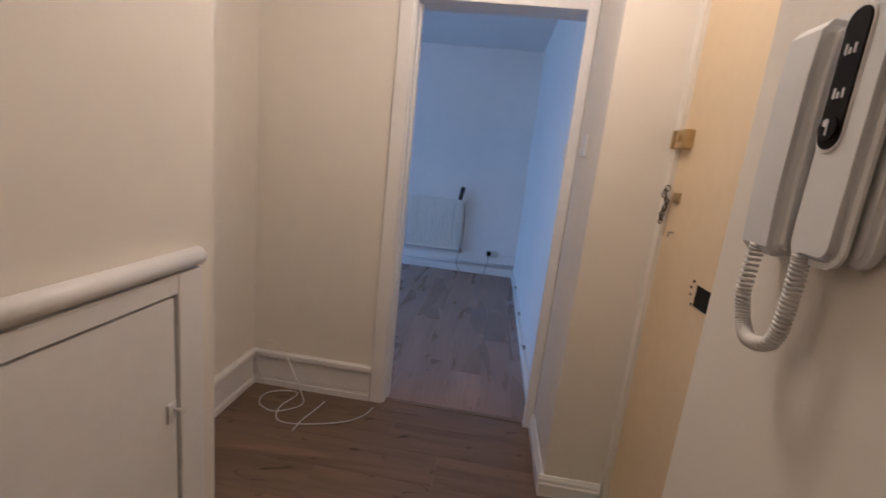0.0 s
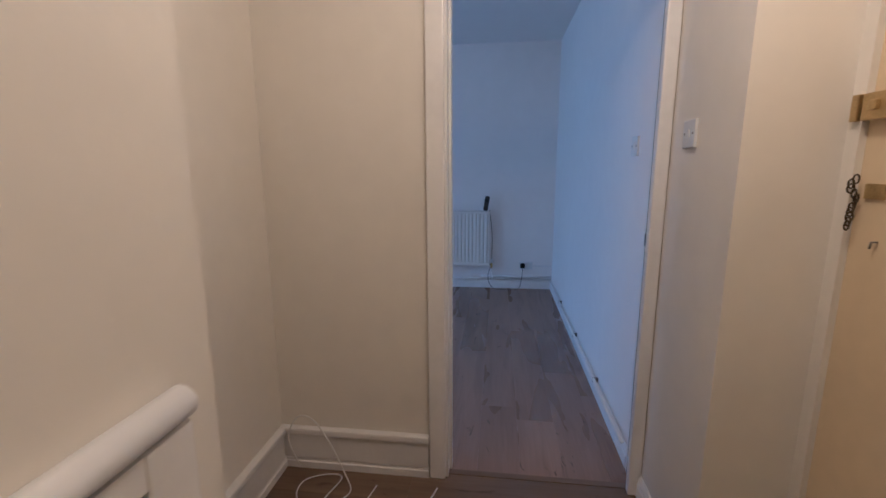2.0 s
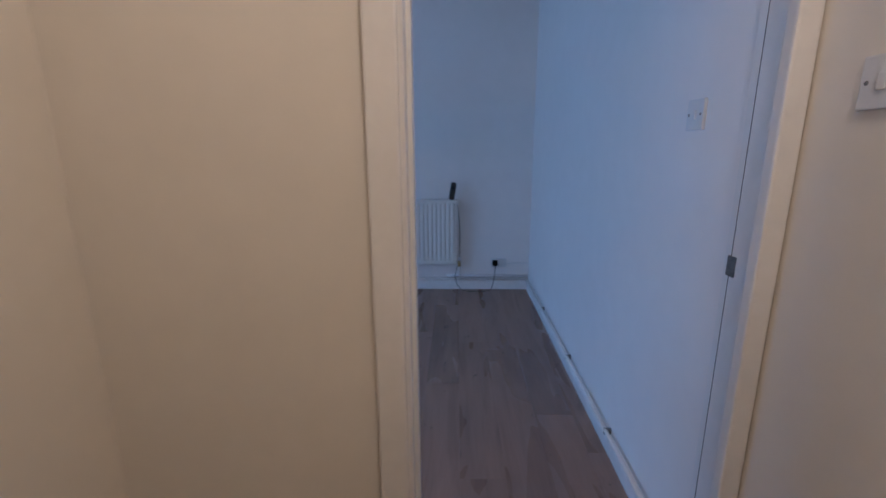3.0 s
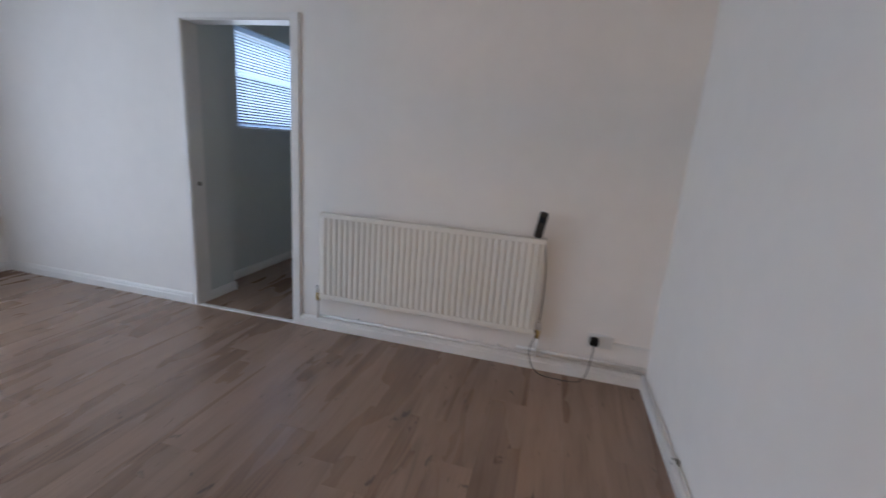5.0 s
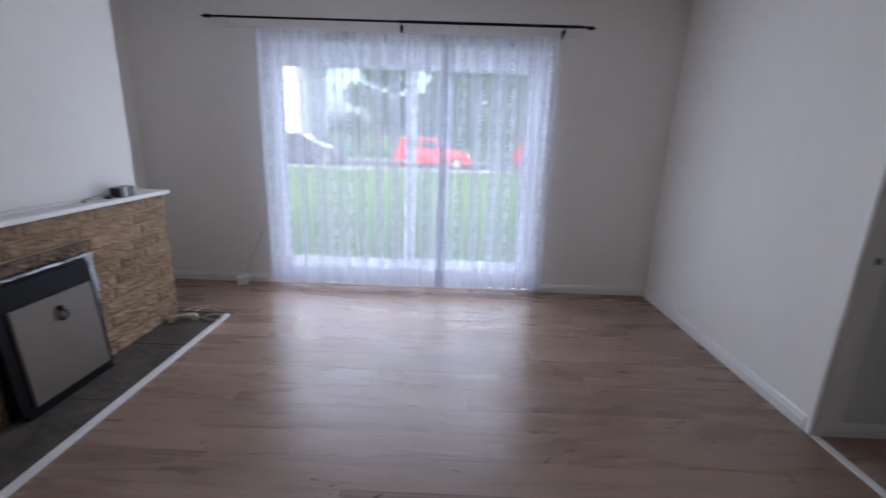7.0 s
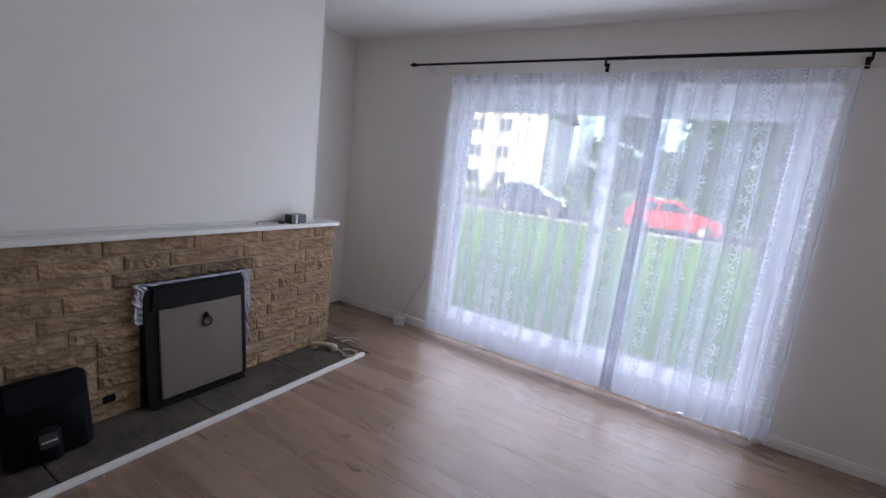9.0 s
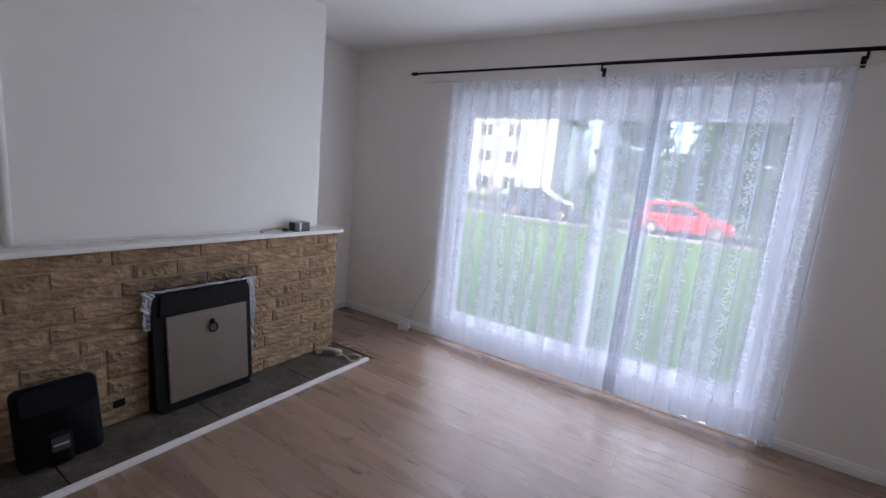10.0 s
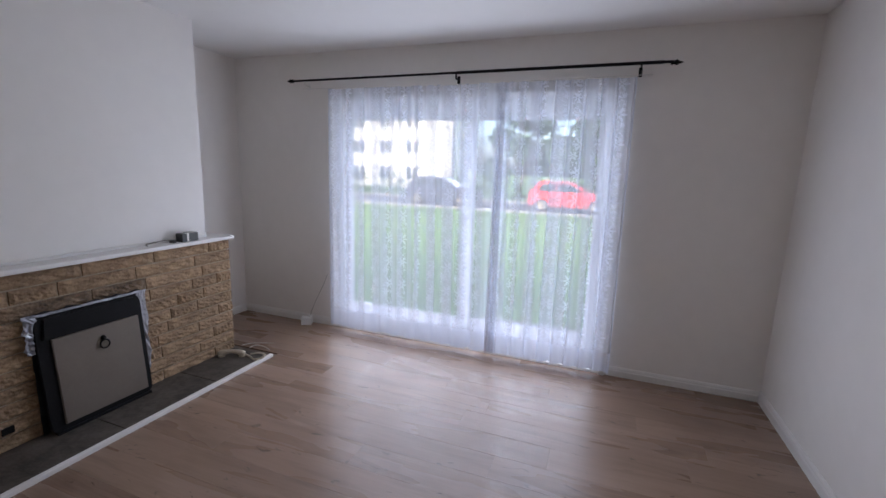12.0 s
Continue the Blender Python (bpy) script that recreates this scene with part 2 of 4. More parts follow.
INTERCOM = mat("white_intercom_plastic", (0.74, 0.74, 0.74), 0.35, var=0.02, scale=10)
CORD = mat("white_cord", (0.75, 0.73, 0.69), 0.5, var=0.1, scale=40)
IVORY = mat("ivory_phone_plastic", (0.58, 0.50, 0.38), 0.4, var=0.1, scale=20)
DARKBOX = mat("dark_box_plastic", (0.03, 0.03, 0.028), 0.4, var=0.3, scale=30)
SWITCH = mat("switch_plastic", (0.74, 0.74, 0.73), 0.35, var=0.04, scale=30)
BLIND = mat("blind_slat_white", (0.72, 0.76, 0.82), 0.4, var=0.03, scale=8)
GRASS = mat("lawn", (0.085, 0.17, 0.012), 0.9, color2=(0.06, 0.125, 0.010), scale=1.2, bump=0.6, bscale=30)
ASPHALT = mat("asphalt", (0.07, 0.07, 0.07), 0.85, var=0.3, scale=3, bump=0.3, bscale=80)
KERB = mat("kerb_concrete", (0.26, 0.25, 0.24), 0.9, var=0.2, scale=6, bump=0.3)
PAVING = mat("paving_concrete", (0.34, 0.31, 0.28), 0.9, var=0.2, scale=4, bump=0.3)
RENDERED = mat("white_render", (0.56, 0.55, 0.53), 0.9, var=0.08, scale=1, bump=0.2)
ROOF = mat("roof_tiles_brown", (0.16, 0.10, 0.08), 0.8, var=0.3, scale=3)
DARKGLASS = mat("dark_window_glass", (0.03, 0.04, 0.05), 0.08, var=0.2, scale=2)
REDPAINT = mat("red_car_paint", (0.62, 0.015, 0.02), 0.25, var=0.05, scale=3, coat=0.6)
NAVYPAINT = mat("navy_car_paint", (0.03, 0.035, 0.06), 0.25, var=0.1, scale=3, coat=0.6)
RUBBER = mat("tyre_rubber", (0.02, 0.02, 0.02), 0.8, var=0.2)
BARK = mat("bark", (0.14, 0.11, 0.08), 0.95, var=0.4, scale=8, bump=0.8, bscale=20, stretch=(1, 1, 0.3))
LEAF = mat("leaves", (0.075, 0.14, 0.03), 0.7, color2=(0.03, 0.065, 0.015), scale=1.2)
bn, bl = BLIND.node_tree.nodes, BLIND.node_tree.links
slat_through, slat_mix = bn.new("ShaderNodeBsdfTranslucent"), bn.new("ShaderNodeMixShader")
slat_through.inputs[0].default_value, slat_mix.inputs[0].default_value = (0.70, 0.77, 0.86, 1), 0.55
bl.new(bn["Principled BSDF"].outputs[0], slat_mix.inputs[1])
bl.new(slat_through.outputs[0], slat_mix.inputs[2])
bl.new(slat_mix.outputs[0], bn["Material Output"].inputs[0])
LACE = lace_mat("lace_net")
GLASS = glass_mat("window_glass")

# ---- building helpers ----
OFF = {}


def box(bm, x0, x1, y0, y1, z0, z1, bevel=0.0):
    """A box, its edges rounded by bevel."""
    vs = [bm.verts.new((x, y, z)) for x in (x0, x1) for y in (y0, y1) for z in (z0, z1)]
    fs = [bm.faces.new([vs[i] for i in q]) for q in ((0, 1, 3, 2), (4, 6, 7, 5), (0, 4, 5, 1), (2, 3, 7, 6), (0, 2, 6, 4), (1, 5, 7, 3))]
    if bevel:
        es = list({e for f in fs for e in f.edges})
        bmesh.ops.bevel(bm, geom=es, offset=bevel, segments=2, affect="EDGES", profile=0.6)
    return bm


def B(*a, bevel=0.0):
    return box(bmesh.new(), *a, bevel=bevel)


def tube(bm, pts, r, n=8, ends=True):
    """A round bar along points; r is one radius or one for each point."""
    pts = [Vector(p) for p in pts]
    rings = []
    side = None
    for i, p in enumerate(pts):
        d = (pts[min(i + 1, len(pts) - 1)] - pts[max(i - 1, 0)]).normalized()
        if side is None:
            side = d.orthogonal().normalized()
        side = (side - d * side.dot(d)).normalized()
        up = d.cross(side)
        rr = r[i] if isinstance(r, (list, tuple)) else r
        rings.append([bm.verts.new(p + rr * (math.cos(2 * math.pi * k / n) * side + math.sin(2 * math.pi * k / n) * up)) for k in range(n)])
    for a, b in zip(rings, rings[1:]):
        for k in range(n):
            f = bm.faces.new((a[k], a[(k + 1) % n], b[(k + 1) % n], b[k]))
            f.smooth = True
    if ends:
        bm.faces.new(rings[0][::-1])
        bm.faces.new(rings[-1])
    return bm


def T(pts, r, n=8):
    return tube(bmesh.new(), pts, r, n)


def prism(bm, outline, axis, a, b, bevel=0.0):
    """An outline of (p, q) pairs pushed from a to b along axis (x: p=y q=z; y: p=x q=z; z: p=x q=y)."""
    at = {"x": lambda p, q, d: (d, p, q), "y": lambda p, q, d: (p, d, q), "z": lambda p, q, d: (p, q, d)}[axis]
    v0, v1 = [bm.verts.new(at(p, q, a)) for p, q in outline], [bm.verts.new(at(p, q, b)) for p, q in outline]
    fs = [bm.faces.new(v0[::-1]), bm.faces.new(v1)]
    k = len(outline)
    for i in range(k):
        fs.append(bm.faces.new((v0[i], v0[(i + 1) % k], v1[(i + 1) % k], v1[i])))
    bmesh.ops.recalc_face_normals(bm, faces=fs)
    if bevel:
        es = list(set(fs[0].edges) | set(fs[1].edges))
        bmesh.ops.bevel(bm, geom=es, offset=bevel, segments=3, affect="EDGES")
    return bm


def P(outline, axis, a, b, bevel=0.0):
    return prism(bmesh.new(), outline, axis, a, b, bevel)


def smooth_path(pts, k=8):
    """A flowing line through the points."""
    pts = [Vector(p) for p in pts]
    out = []
    for i in range(len(pts) - 1):
        p0, p1, p2, p3 = pts[max(i - 1, 0)], pts[i], pts[i + 1], pts[min(i + 2, len(pts) - 1)]
        for j in range(k):
            t = j / k
            out.append(0.5 * ((2 * p1) + (p2 - p0) * t + (2 * p0 - 5 * p1 + 4 * p2 - p3) * t * t + (3 * p1 - p0 - 3 * p2 + p3) * t ** 3))
    return out + [pts[-1]]


def rounded(x0, x1, z0, z1, r, k=5):
    """A rectangle's outline with round corners."""
    out = []
    for cx, cz, a0 in ((x1 - r, z1 - r, 0), (x0 + r, z1 - r, 90), (x0 + r, z0 + r, 180), (x1 - r, z0 + r, 270)):
        out += [(cx + r * math.cos(radians(a0 + 90 * i / k)), cz + r * math.sin(radians(a0 + 90 * i / k))) for i in range(k + 1)]
    return out


def mesh_ob(name, bm, material, at=(0, 0, 0), smooth=False):
    me = bpy.data.meshes.new(name)
    bm.normal_update()
    bm.to_mesh(me)
    bm.free()
    me.transform(Matrix.Translation(-Vector(at)))
    if smooth:
        for p in me.polygons:
            p.use_smooth = True
    me.materials.append(material)
    ob = new(name, me)
    return ob


def structure(name, bm, material, label, category):
    ob = tagged(mesh_ob(name, bm, material), label, category, kind="structure")
    OFF[ob] = Vector((0, 0, 0))
    return ob


def thing(name, at, label, category, group=""):
    ob = tagged(new(name), label, category, group)
    ob.location = at
    ob.empty_display_size = 0.1
    OFF[ob] = Vector(at)
    return ob


def solo(name, bm, material, at, label, category, group="", smooth=False):
    ob = tagged(mesh_ob(name, bm, material, at, smooth), label, category, group)
    ob.location = at
    OFF[ob] = Vector(at)
    return ob


def part(name, bm, material, parent, label="", smooth=False):
    """One mesh in world places under a thing or a part."""
    ob = mesh_ob(name, bm, material, OFF[parent], smooth)
    ob.parent = parent
    OFF[ob] = OFF[parent]
    return tagged(ob, label)


# ---- structure: living room, hall, kitchen ----
H = 2.58
WX, NY = -5.28, 6.0
HY = 2.92
OY0, OY1, OZ = 2.40, 4.91, 2.175

w = B(WX - 0.28, WX, 1.18, OY0, -0.15, H)
box(w, WX - 0.28, WX, OY1, NY, -0.15, H)
box(w, WX - 0.28, WX, OY0, OY1, OZ, H)
structure("wall_west", w, WALL, "off-white painted wall with the patio door opening", "wall")
w = B(WX - 0.28, -3.27, NY, NY + 0.12, -0.15, H)
box(w, -2.41, 0.12, NY, NY + 0.12, -0.15, H)
box(w, -3.27, -2.41, NY, NY + 0.12, 2.07, H)
structure("wall_north", w, WALL, "off-white painted wall with the kitchen opening", "wall")
structure("wall_east", B(0, 0.12, 3.06, NY, -0.15, H), WALL, "off-white painted living room wall", "wall")
structure("wall_alcove", B(WX - 0.28, -4.31, 1.18, 1.28, -0.15, H), WALL, "off-white painted wall at the back of the alcove", "wall")
structure("wall_chimney_breast", B(-4.31, -1.65, 1.28, 1.88, -0.15, H), WALL, "white painted chimney breast above the fireplace", "wall")
structure("wall_hall_back", B(-1.65, -0.86, HY, 3.06, -0.15, H), HALLWALL, "cream painted wall beside the doorway", "wall")
structure("wall_hall_alcove", B(-1.65, -1.55, 1.88, HY, -0.15, H), HALLWALL, "cream painted side wall of the hall recess", "wall")
structure("wall_hall_stair_side", B(-1.55, -1.0, -0.7, 1.78, -0.15, H), HALLWALL, "cream painted wall over the small cupboard", "wall")
structure("wall_hall_recess_side", B(-1.65, -1.55, 1.28, 1.88, -0.15, H), HALLWALL, "cream painted wall", "wall")
structure("wall_hall_south", B(-1.0, 0.12, -0.8, -0.7, -0.15, H), HALLWALL, "cream painted end wall of the hall", "wall")
w = B(0, 0.12, -0.7, 1.52, -0.15, H)
structure("wall_hall_intercom", w, HALLWALL, "cream painted wall carrying the entry phone", "wall")
w = B(0.12, 0.36, 1.42, 1.52, -0.15, H)
structure("wall_hall_return", w, HALLWALL, "cream painted return beside the front door", "wall")
w = B(0, 0.36, 2.45, HY, -0.15, H)
structure("wall_hall_switch", w, HALLWALL, "cream painted wall corner with a light switch", "wall")
structure("wall_hall_door_head", B(0.24, 0.36, 1.52, 2.45, 2.08, H), HALLWALL, "cream painted wall over the front door", "wall")
structure("wall_hall_corner", B(0, 0.12, HY, 3.06, -0.15, H), WALL, "painted wall end beside the doorway", "wall")
structure("wall_over_transom", B(-0.86, 0, HY, 3.06, 2.44, H), HALLWALL, "cream painted wall over the doorway light", "wall")
structure("ceiling", B(WX - 0.28, 0.36, -0.8, NY + 0.12, H, H + 0.15), CEIL, "matt white painted ceiling", "ceiling")
# kitchen
structure("wall_kitchen_pier", B(-3.45, -3.27, NY + 0.12, 6.40, -0.15, H), KITWALL, "grey-white painted wall pier by the kitchen opening", "wall")
KY0, KY1, KZ0, KZ1 = 6.74, 8.0, 1.37, 2.22
w = B(-3.65, -3.45, NY + 0.12, KY0, -0.15, H)
box(w, -3.65, -3.45, KY1, 9.0, -0.15, H)
box(w, -3.65, -3.45, KY0, KY1, -0.15, KZ0)
box(w, -3.65, -3.45, KY0, KY1, KZ1, H)
structure("wall_kitchen_west", w, KITWALL, "grey-white kitchen wall with a blinded window", "wall")
structure("wall_kitchen_north", B(-3.65, 0.12, 9.0, 9.1, -0.15, H), KITWALL, "grey-white kitchen end wall", "wall")
structure("wall_kitchen_east", B(0, 0.12, NY + 0.12, 9.0, -0.15, H), KITWALL, "grey-white kitchen side wall", "wall")
structure("ceiling_kitchen", B(-3.65, 0.12, NY + 0.12, 9.1, H, H + 0.15), CEIL, "white kitchen ceiling", "ceiling")

# floors (the planks are laid on them at the end)
floor = structure("floor_living", B(WX, 0, 1.28, NY, -0.15, -0.010), JOINT, "grey-brown oak-look laminate floor", "floor")
floor_hall = structure("floor_hall", B(-1.65, 0.24, -0.7, HY + 0.02, -0.152, -0.012), JOINT, "brown oak-look laminate hall floor", "floor")
floor_kitchen = structure("floor_kitchen", B(-3.45, 0, NY + 0.03, 9.0, -0.154, -0.011), JOINT, "brown oak-look laminate kitchen floor", "floor")


def skirting(name, pts, h=0.075, d=0.016, material=WHITE, label="white painted skirting board"):
    """A moulded skirting along x or y runs: (x0, y0, x1, y1, nx, ny)."""
    bm = bmesh.new()
    for x0, y0, x1, y1, nx, ny in pts:
        prof = [(0, 0), (d, 0), (d, h * 0.62), (d * 0.75, h * 0.70), (d * 0.75, h * 0.82), (d * 0.35, h), (0, h)]
        if abs(nx):
            prism(bm, [(x0 + nx * p, q) for p, q in prof], "y", y0, y1)
        else:
            prism(bm, [(y0 + ny * p, q) for p, q in prof], "x", x0, x1)
    return structure(name, bm, material, label, "skirting")


skirting("baseboard_west", [(WX, 1.28, WX, OY0 - 0.02, 1, 0), (WX, OY1 + 0.02, WX, NY, 1, 0)])
skirting("baseboard_alcove", [(WX, 1.28, -4.46, 1.28, 0, 1)])
skirting("baseboard_north", [(WX, NY, -3.31, NY, 0, -1), (-2.36, NY, 0, NY, 0, -1)], h=0.085)
skirting("baseboard_east", [(0, 3.07, 0, NY, -1, 0)], h=0.085)
skirting("baseboard_hall_recess", [(-1.55, HY, -0.878, HY, 0, -1), (-1.55, 1.78, -1.55, HY, 1, 0)], h=0.05, d=0.022)
skirting("baseboard_hall_corner", [(0, 2.45, 0, HY - 0.01, -1, 0), (-0.016, 2.45, 0.23, 2.45, 0, -1)], h=0.09, d=0.018)
skirting("baseboard_hall_intercom", [(0, -0.7, 0, 1.52, -1, 0)], h=0.09)
skirting("baseboard_kitchen", [(-3.45, 6.40, -3.45, 9.0, 1, 0), (-3.27, 6.05, -3.27, 6.40, 1, 0), (-3.45, 6.40, -3.254, 6.40, 0, 1)], h=0.075)
# boxed-in pipe with a rounded rail above the hall skirting
w = B(-1.548, -0.88, HY - 0.020, HY, 0.05, 0.168)
box(w, -1.55, -0.877, HY - 0.034, HY, 0.168, 0.20, 0.008)
box(w, -1.55, -1.53, 1.785, HY - 0.034, 0.05, 0.168)
box(w, -1.55, -1.516, 1.785, HY - 0.034, 0.168, 0.20, 0.008)
structure("trim_hall_pipe_boxing", w, WHITE, "white painted low boxing with a rounded rail", "trim")

# doorway between hall and living room, its door taken off
lining = structure("door_frame_living", B(-0.86, -0.795, HY - 0.004, 3.064, 0, 2.44), WHITE, "cream-white painted doorway frame without a door", "door frame")
part("lining", B(-0.014, -0.002, HY - 0.004, 3.064, 0, 2.44), WHITE, lining)
part("stop", B(-0.795, -0.785, 2.97, 3.01, 0, 2.005), WHITE, lining)
part("architrave", B(-0.875, -0.805, HY - 0.022, HY - 0.004, 0, 2.47, bevel=0.006), WHITE, lining)
part("architrave", B(-0.05, -0.002, HY - 0.022, HY + 0.012, 0, 2.47, bevel=0.006), WHITE, lining)
part("transom_bar", B(-0.795, -0.014, HY - 0.016, 3.06, 2.005, 2.068, bevel=0.004), WHITE, lining)
part("head", B(-0.795, -0.014, HY - 0.004, 3.06, 2.40, 2.44), WHITE, lining)
tp = part("transom_pane", B(-0.795, -0.014, 2.985, 2.991, 2.068, 2.40), GLASS, lining, "clear glass over the doorway")
tp.visible_shadow = False
for z in (1.80, 0.27):
    part("hinge", B(-0.795, -0.792, 3.015, 3.055, z, z + 0.10), STEEL, lining, "dark steel hinge leaf")
part("strike_plate", B(-0.0165, -0.013, 3.02, 3.05, 1.02, 1.07), STEEL, lining, "dull steel strike plate")
part("joint_strip", B(-0.0148, -0.013, 3.0392, 3.0408, 0, 2.0), DARKBOX, lining, "dark gap beside the frame")
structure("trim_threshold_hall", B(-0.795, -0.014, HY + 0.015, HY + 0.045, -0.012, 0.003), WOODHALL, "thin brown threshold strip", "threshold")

# kitchen opening
ko = structure("door_frame_kitchen", B(-3.27, -3.255, NY - 0.002, NY + 0.124, 0, 2.055), WHITE, "white painted kitchen doorway frame without a door", "door frame")
part("lining", B(-2.425, -2.41, NY - 0.002, NY + 0.124, 0, 2.055), WHITE, ko)
part("head", B(-3.27, -2.41, NY - 0.002, NY + 0.124, 2.055, 2.07), WHITE, ko)
part("architrave", B(-3.298, -3.262, NY - 0.016, NY - 0.002, 0, 2.098, bevel=0.005), WHITE, ko)
part("architrave", B(-2.418, -2.355, NY - 0.018, NY - 0.002, 0, 2.098, bevel=0.005), WHITE, ko)
part("architrave", B(-3.298, -2.355, NY - 0.014, NY - 0.002, 2.062, 2.10, bevel=0.005), WHITE, ko)
part("striker", B(-3.255, -3.252, NY + 0.05, NY + 0.08, 0.93, 0.96), STEEL, ko, "small dark striker plate")
structure("trim_threshold_kitchen", B(-3.255, -2.425, NY - 0.012, NY + 0.028, -0.01, 0.006, bevel=0.002), WHITE, "white threshold strip at the kitchen", "threshold")

# front door in the hall recess
fd = structure("door_front", B(0.252, 0.30, 1.56, 2.41, 0.01, 2.04), YELLOW, "cream-yellow painted front door, closed", "door")
w = B(0.235, 0.34, 2.41, 2.45, 0, 2.08)
box(w, 0.235, 0.34, 1.52, 1.56, 0, 2.08)
box(w, 0.235, 0.34, 1.56, 2.41, 2.04, 2.08)
part("frame", w, HALLWALL, fd)
lt = part("night_latch", B(0.222, 0.252, 2.325, 2.400, 1.432, 1.492, bevel=0.004), BRASS, fd, "brass night latch")
part("snib", B(0.212, 0.223, 2.350, 2.370, 1.452, 1.474, bevel=0.003), BRASS, lt)
part("keep", B(0.222, 0.236, 2.412, 2.432, 1.432, 1.493, bevel=0.003), BRASS, lt)
part("letter_slot", B(0.2495, 0.254, 1.88, 2.09, 0.985, 1.045), BLACK, fd, "open black letter slot")
part("chain_plate", B(0.246, 0.253, 2.33, 2.385, 1.255, 1.29, bevel=0.002), BRASS, fd)
w = bmesh.new()
for i in range(11):
    z = 1.30 - 0.011 * i
    a = radians(90 * (i % 2) + 20 * math.sin(i * 2.1))
    c = Vector((0.228 - 0.006 * math.sin(i * 0.9), 2.388 + 0.006 * math.sin(i * 1.3), z))
    tube(w, [c + Vector((math.cos(a) * 0.007 * math.cos(t), math.sin(a) * 0.007 * math.cos(t), 0.011 * math.sin(t))) for t in [2 * math.pi * k / 8 for k in range(9)]], 0.0022, 5)
part("chain", w, BRONZE, fd, "dark security chain hanging loose")
w = T([(0.25, 2.33, 1.16), (0.238, 2.33, 1.16), (0.236, 2.33, 1.145)], 0.0025, 6)
part("hook", w, STEEL, fd)
for y, z in ((2.115, 1.05), (2.12, 1.01), (2.105, 0.985), (2.125, 1.03)):
    part("screw_hole", T([(0.2495, y, z), (0.253, y, z)], 0.004, 6), BLACK, fd)

# ---- hall things ----
cup = thing("under_stair_cupboard", (-1.0, 1.45, 0), "low white painted cupboard with a rounded top rail", "cupboard")
part("side_stile", B(-1.0, -0.972, 1.625, 1.70, 0, 1.026, bevel=0.005), WHITE, cup)
part("side_stile", B(-1.0, -0.972, 1.185, 1.225, 0, 1.026, bevel=0.006), WHITE, cup)
part("head_board", B(-1.0, -0.974, 1.225, 1.625, 0.985, 1.026), WHITE, cup)
part("top_rail", T([(-0.983, 1.160, 1.050), (-0.983, 1.70, 1.050)], 0.021, 14), WHITE, cup, "white rounded rail", True)
part("post", T([(-0.985, 1.182, 0.0), (-0.985, 1.182, 1.034)], 0.022, 12), WHITE, cup, smooth=True)
cd = part("door", B(-0.999, -0.978, 1.231, 1.618, 0.02, 0.978, bevel=0.003), WHITE, cup)
kn = part("catch", B(-0.978, -0.972, 1.588, 1.612, 0.70, 0.745, bevel=0.002), CORD, cd, "small painted catch")
part("catch_knob", T([(-0.972, 1.603, 0.728), (-0.955, 1.605, 0.728), (-0.950, 1.605, 0.728)], [0.004, 0.005, 0.009], 8), CORD, cd)
part("hinge", B(-0.979, -0.974, 1.218, 1.238, 0.80, 0.87, bevel=0.001), CORD, cd)
part("hinge", B(-0.979, -0.974, 1.218, 1.238, 0.14, 0.21, bevel=0.001), CORD, cd)


def switch(name, at, nx, label):
    x, y, z = at
    s = thing(name, at, label, "light switch")
    xs = sorted((x, x + nx * 0.010))
    part("plate", B(xs[0], xs[1], y - 0.043, y + 0.043, z - 0.043, z + 0.043, bevel=0.003), SWITCH, s)
    xs = sorted((x + nx * 0.009, x + nx * 0.015))
    part("rocker", B(xs[0], xs[1], y - 0.008, y + 0.008, z - 0.013, z + 0.013, bevel=0.002), SWITCH, s)
    for dy in (-0.03, 0.03):
        xs = sorted((x + nx * 0.009, x + nx * 0.011))
        part("screw", T([(xs[0], y + dy, z), (xs[1], y + dy, z)], 0.004, 8), STEEL, s)


switch("light_switch", (0, 2.742, 1.432), -1, "white plastic light switch beside the doorway in the hall")
switch("light_switch", (0, 3.30, 1.42), -1, "white plastic light switch inside the living room")

# entry phone
ic = thing("entry_phone", (0, 1.30, 1.38), "white plastic wall entry phone with a coiled cord", "intercom")
part("base", P(rounded(1.250, 1.406, 1.255, 1.505, 0.02), "x", -0.018, 0.0, bevel=0.005), INTERCOM, ic)
part("console", P(rounded(1.262, 1.336, 1.250, 1.500, 0.022), "x", -0.034, -0.016, bevel=0.011), INTERCOM, ic)
part("panel_rim", P(rounded(1.292, 1.328, 1.360, 1.498, 0.0175), "x", -0.0355, -0.0325, bevel=0.001), SWITCH, ic)
pan = part("button_panel", P(rounded(1.295, 1.325, 1.364, 1.494, 0.0145), "x", -0.0370, -0.0335, bevel=0.001), BLACK, ic, "black button strip")
part("button", T([(-0.0368, 1.310, 1.384), (-0.0395, 1.310, 1.384)], 0.012, 18), BLACK, pan, "round black button")
part("key_mark", T([(-0.0394, 1.312, 1.389), (-0.0402, 1.312, 1.389)], 0.004, 10), SWITCH, pan)
part("key_mark", B(-0.0402, -0.0394, 1.3085, 1.3105, 1.377, 1.388), SWITCH, pan)
for z in (1.412, 1.452):
    for dy, h in ((-0.006, 0.009), (0.0, 0.006), (0.005, 0.010)):
        part("key_mark", B(-0.0378, -0.0369, 1.309 + dy, 1.3115 + dy, z, z + h), SWITCH, pan)
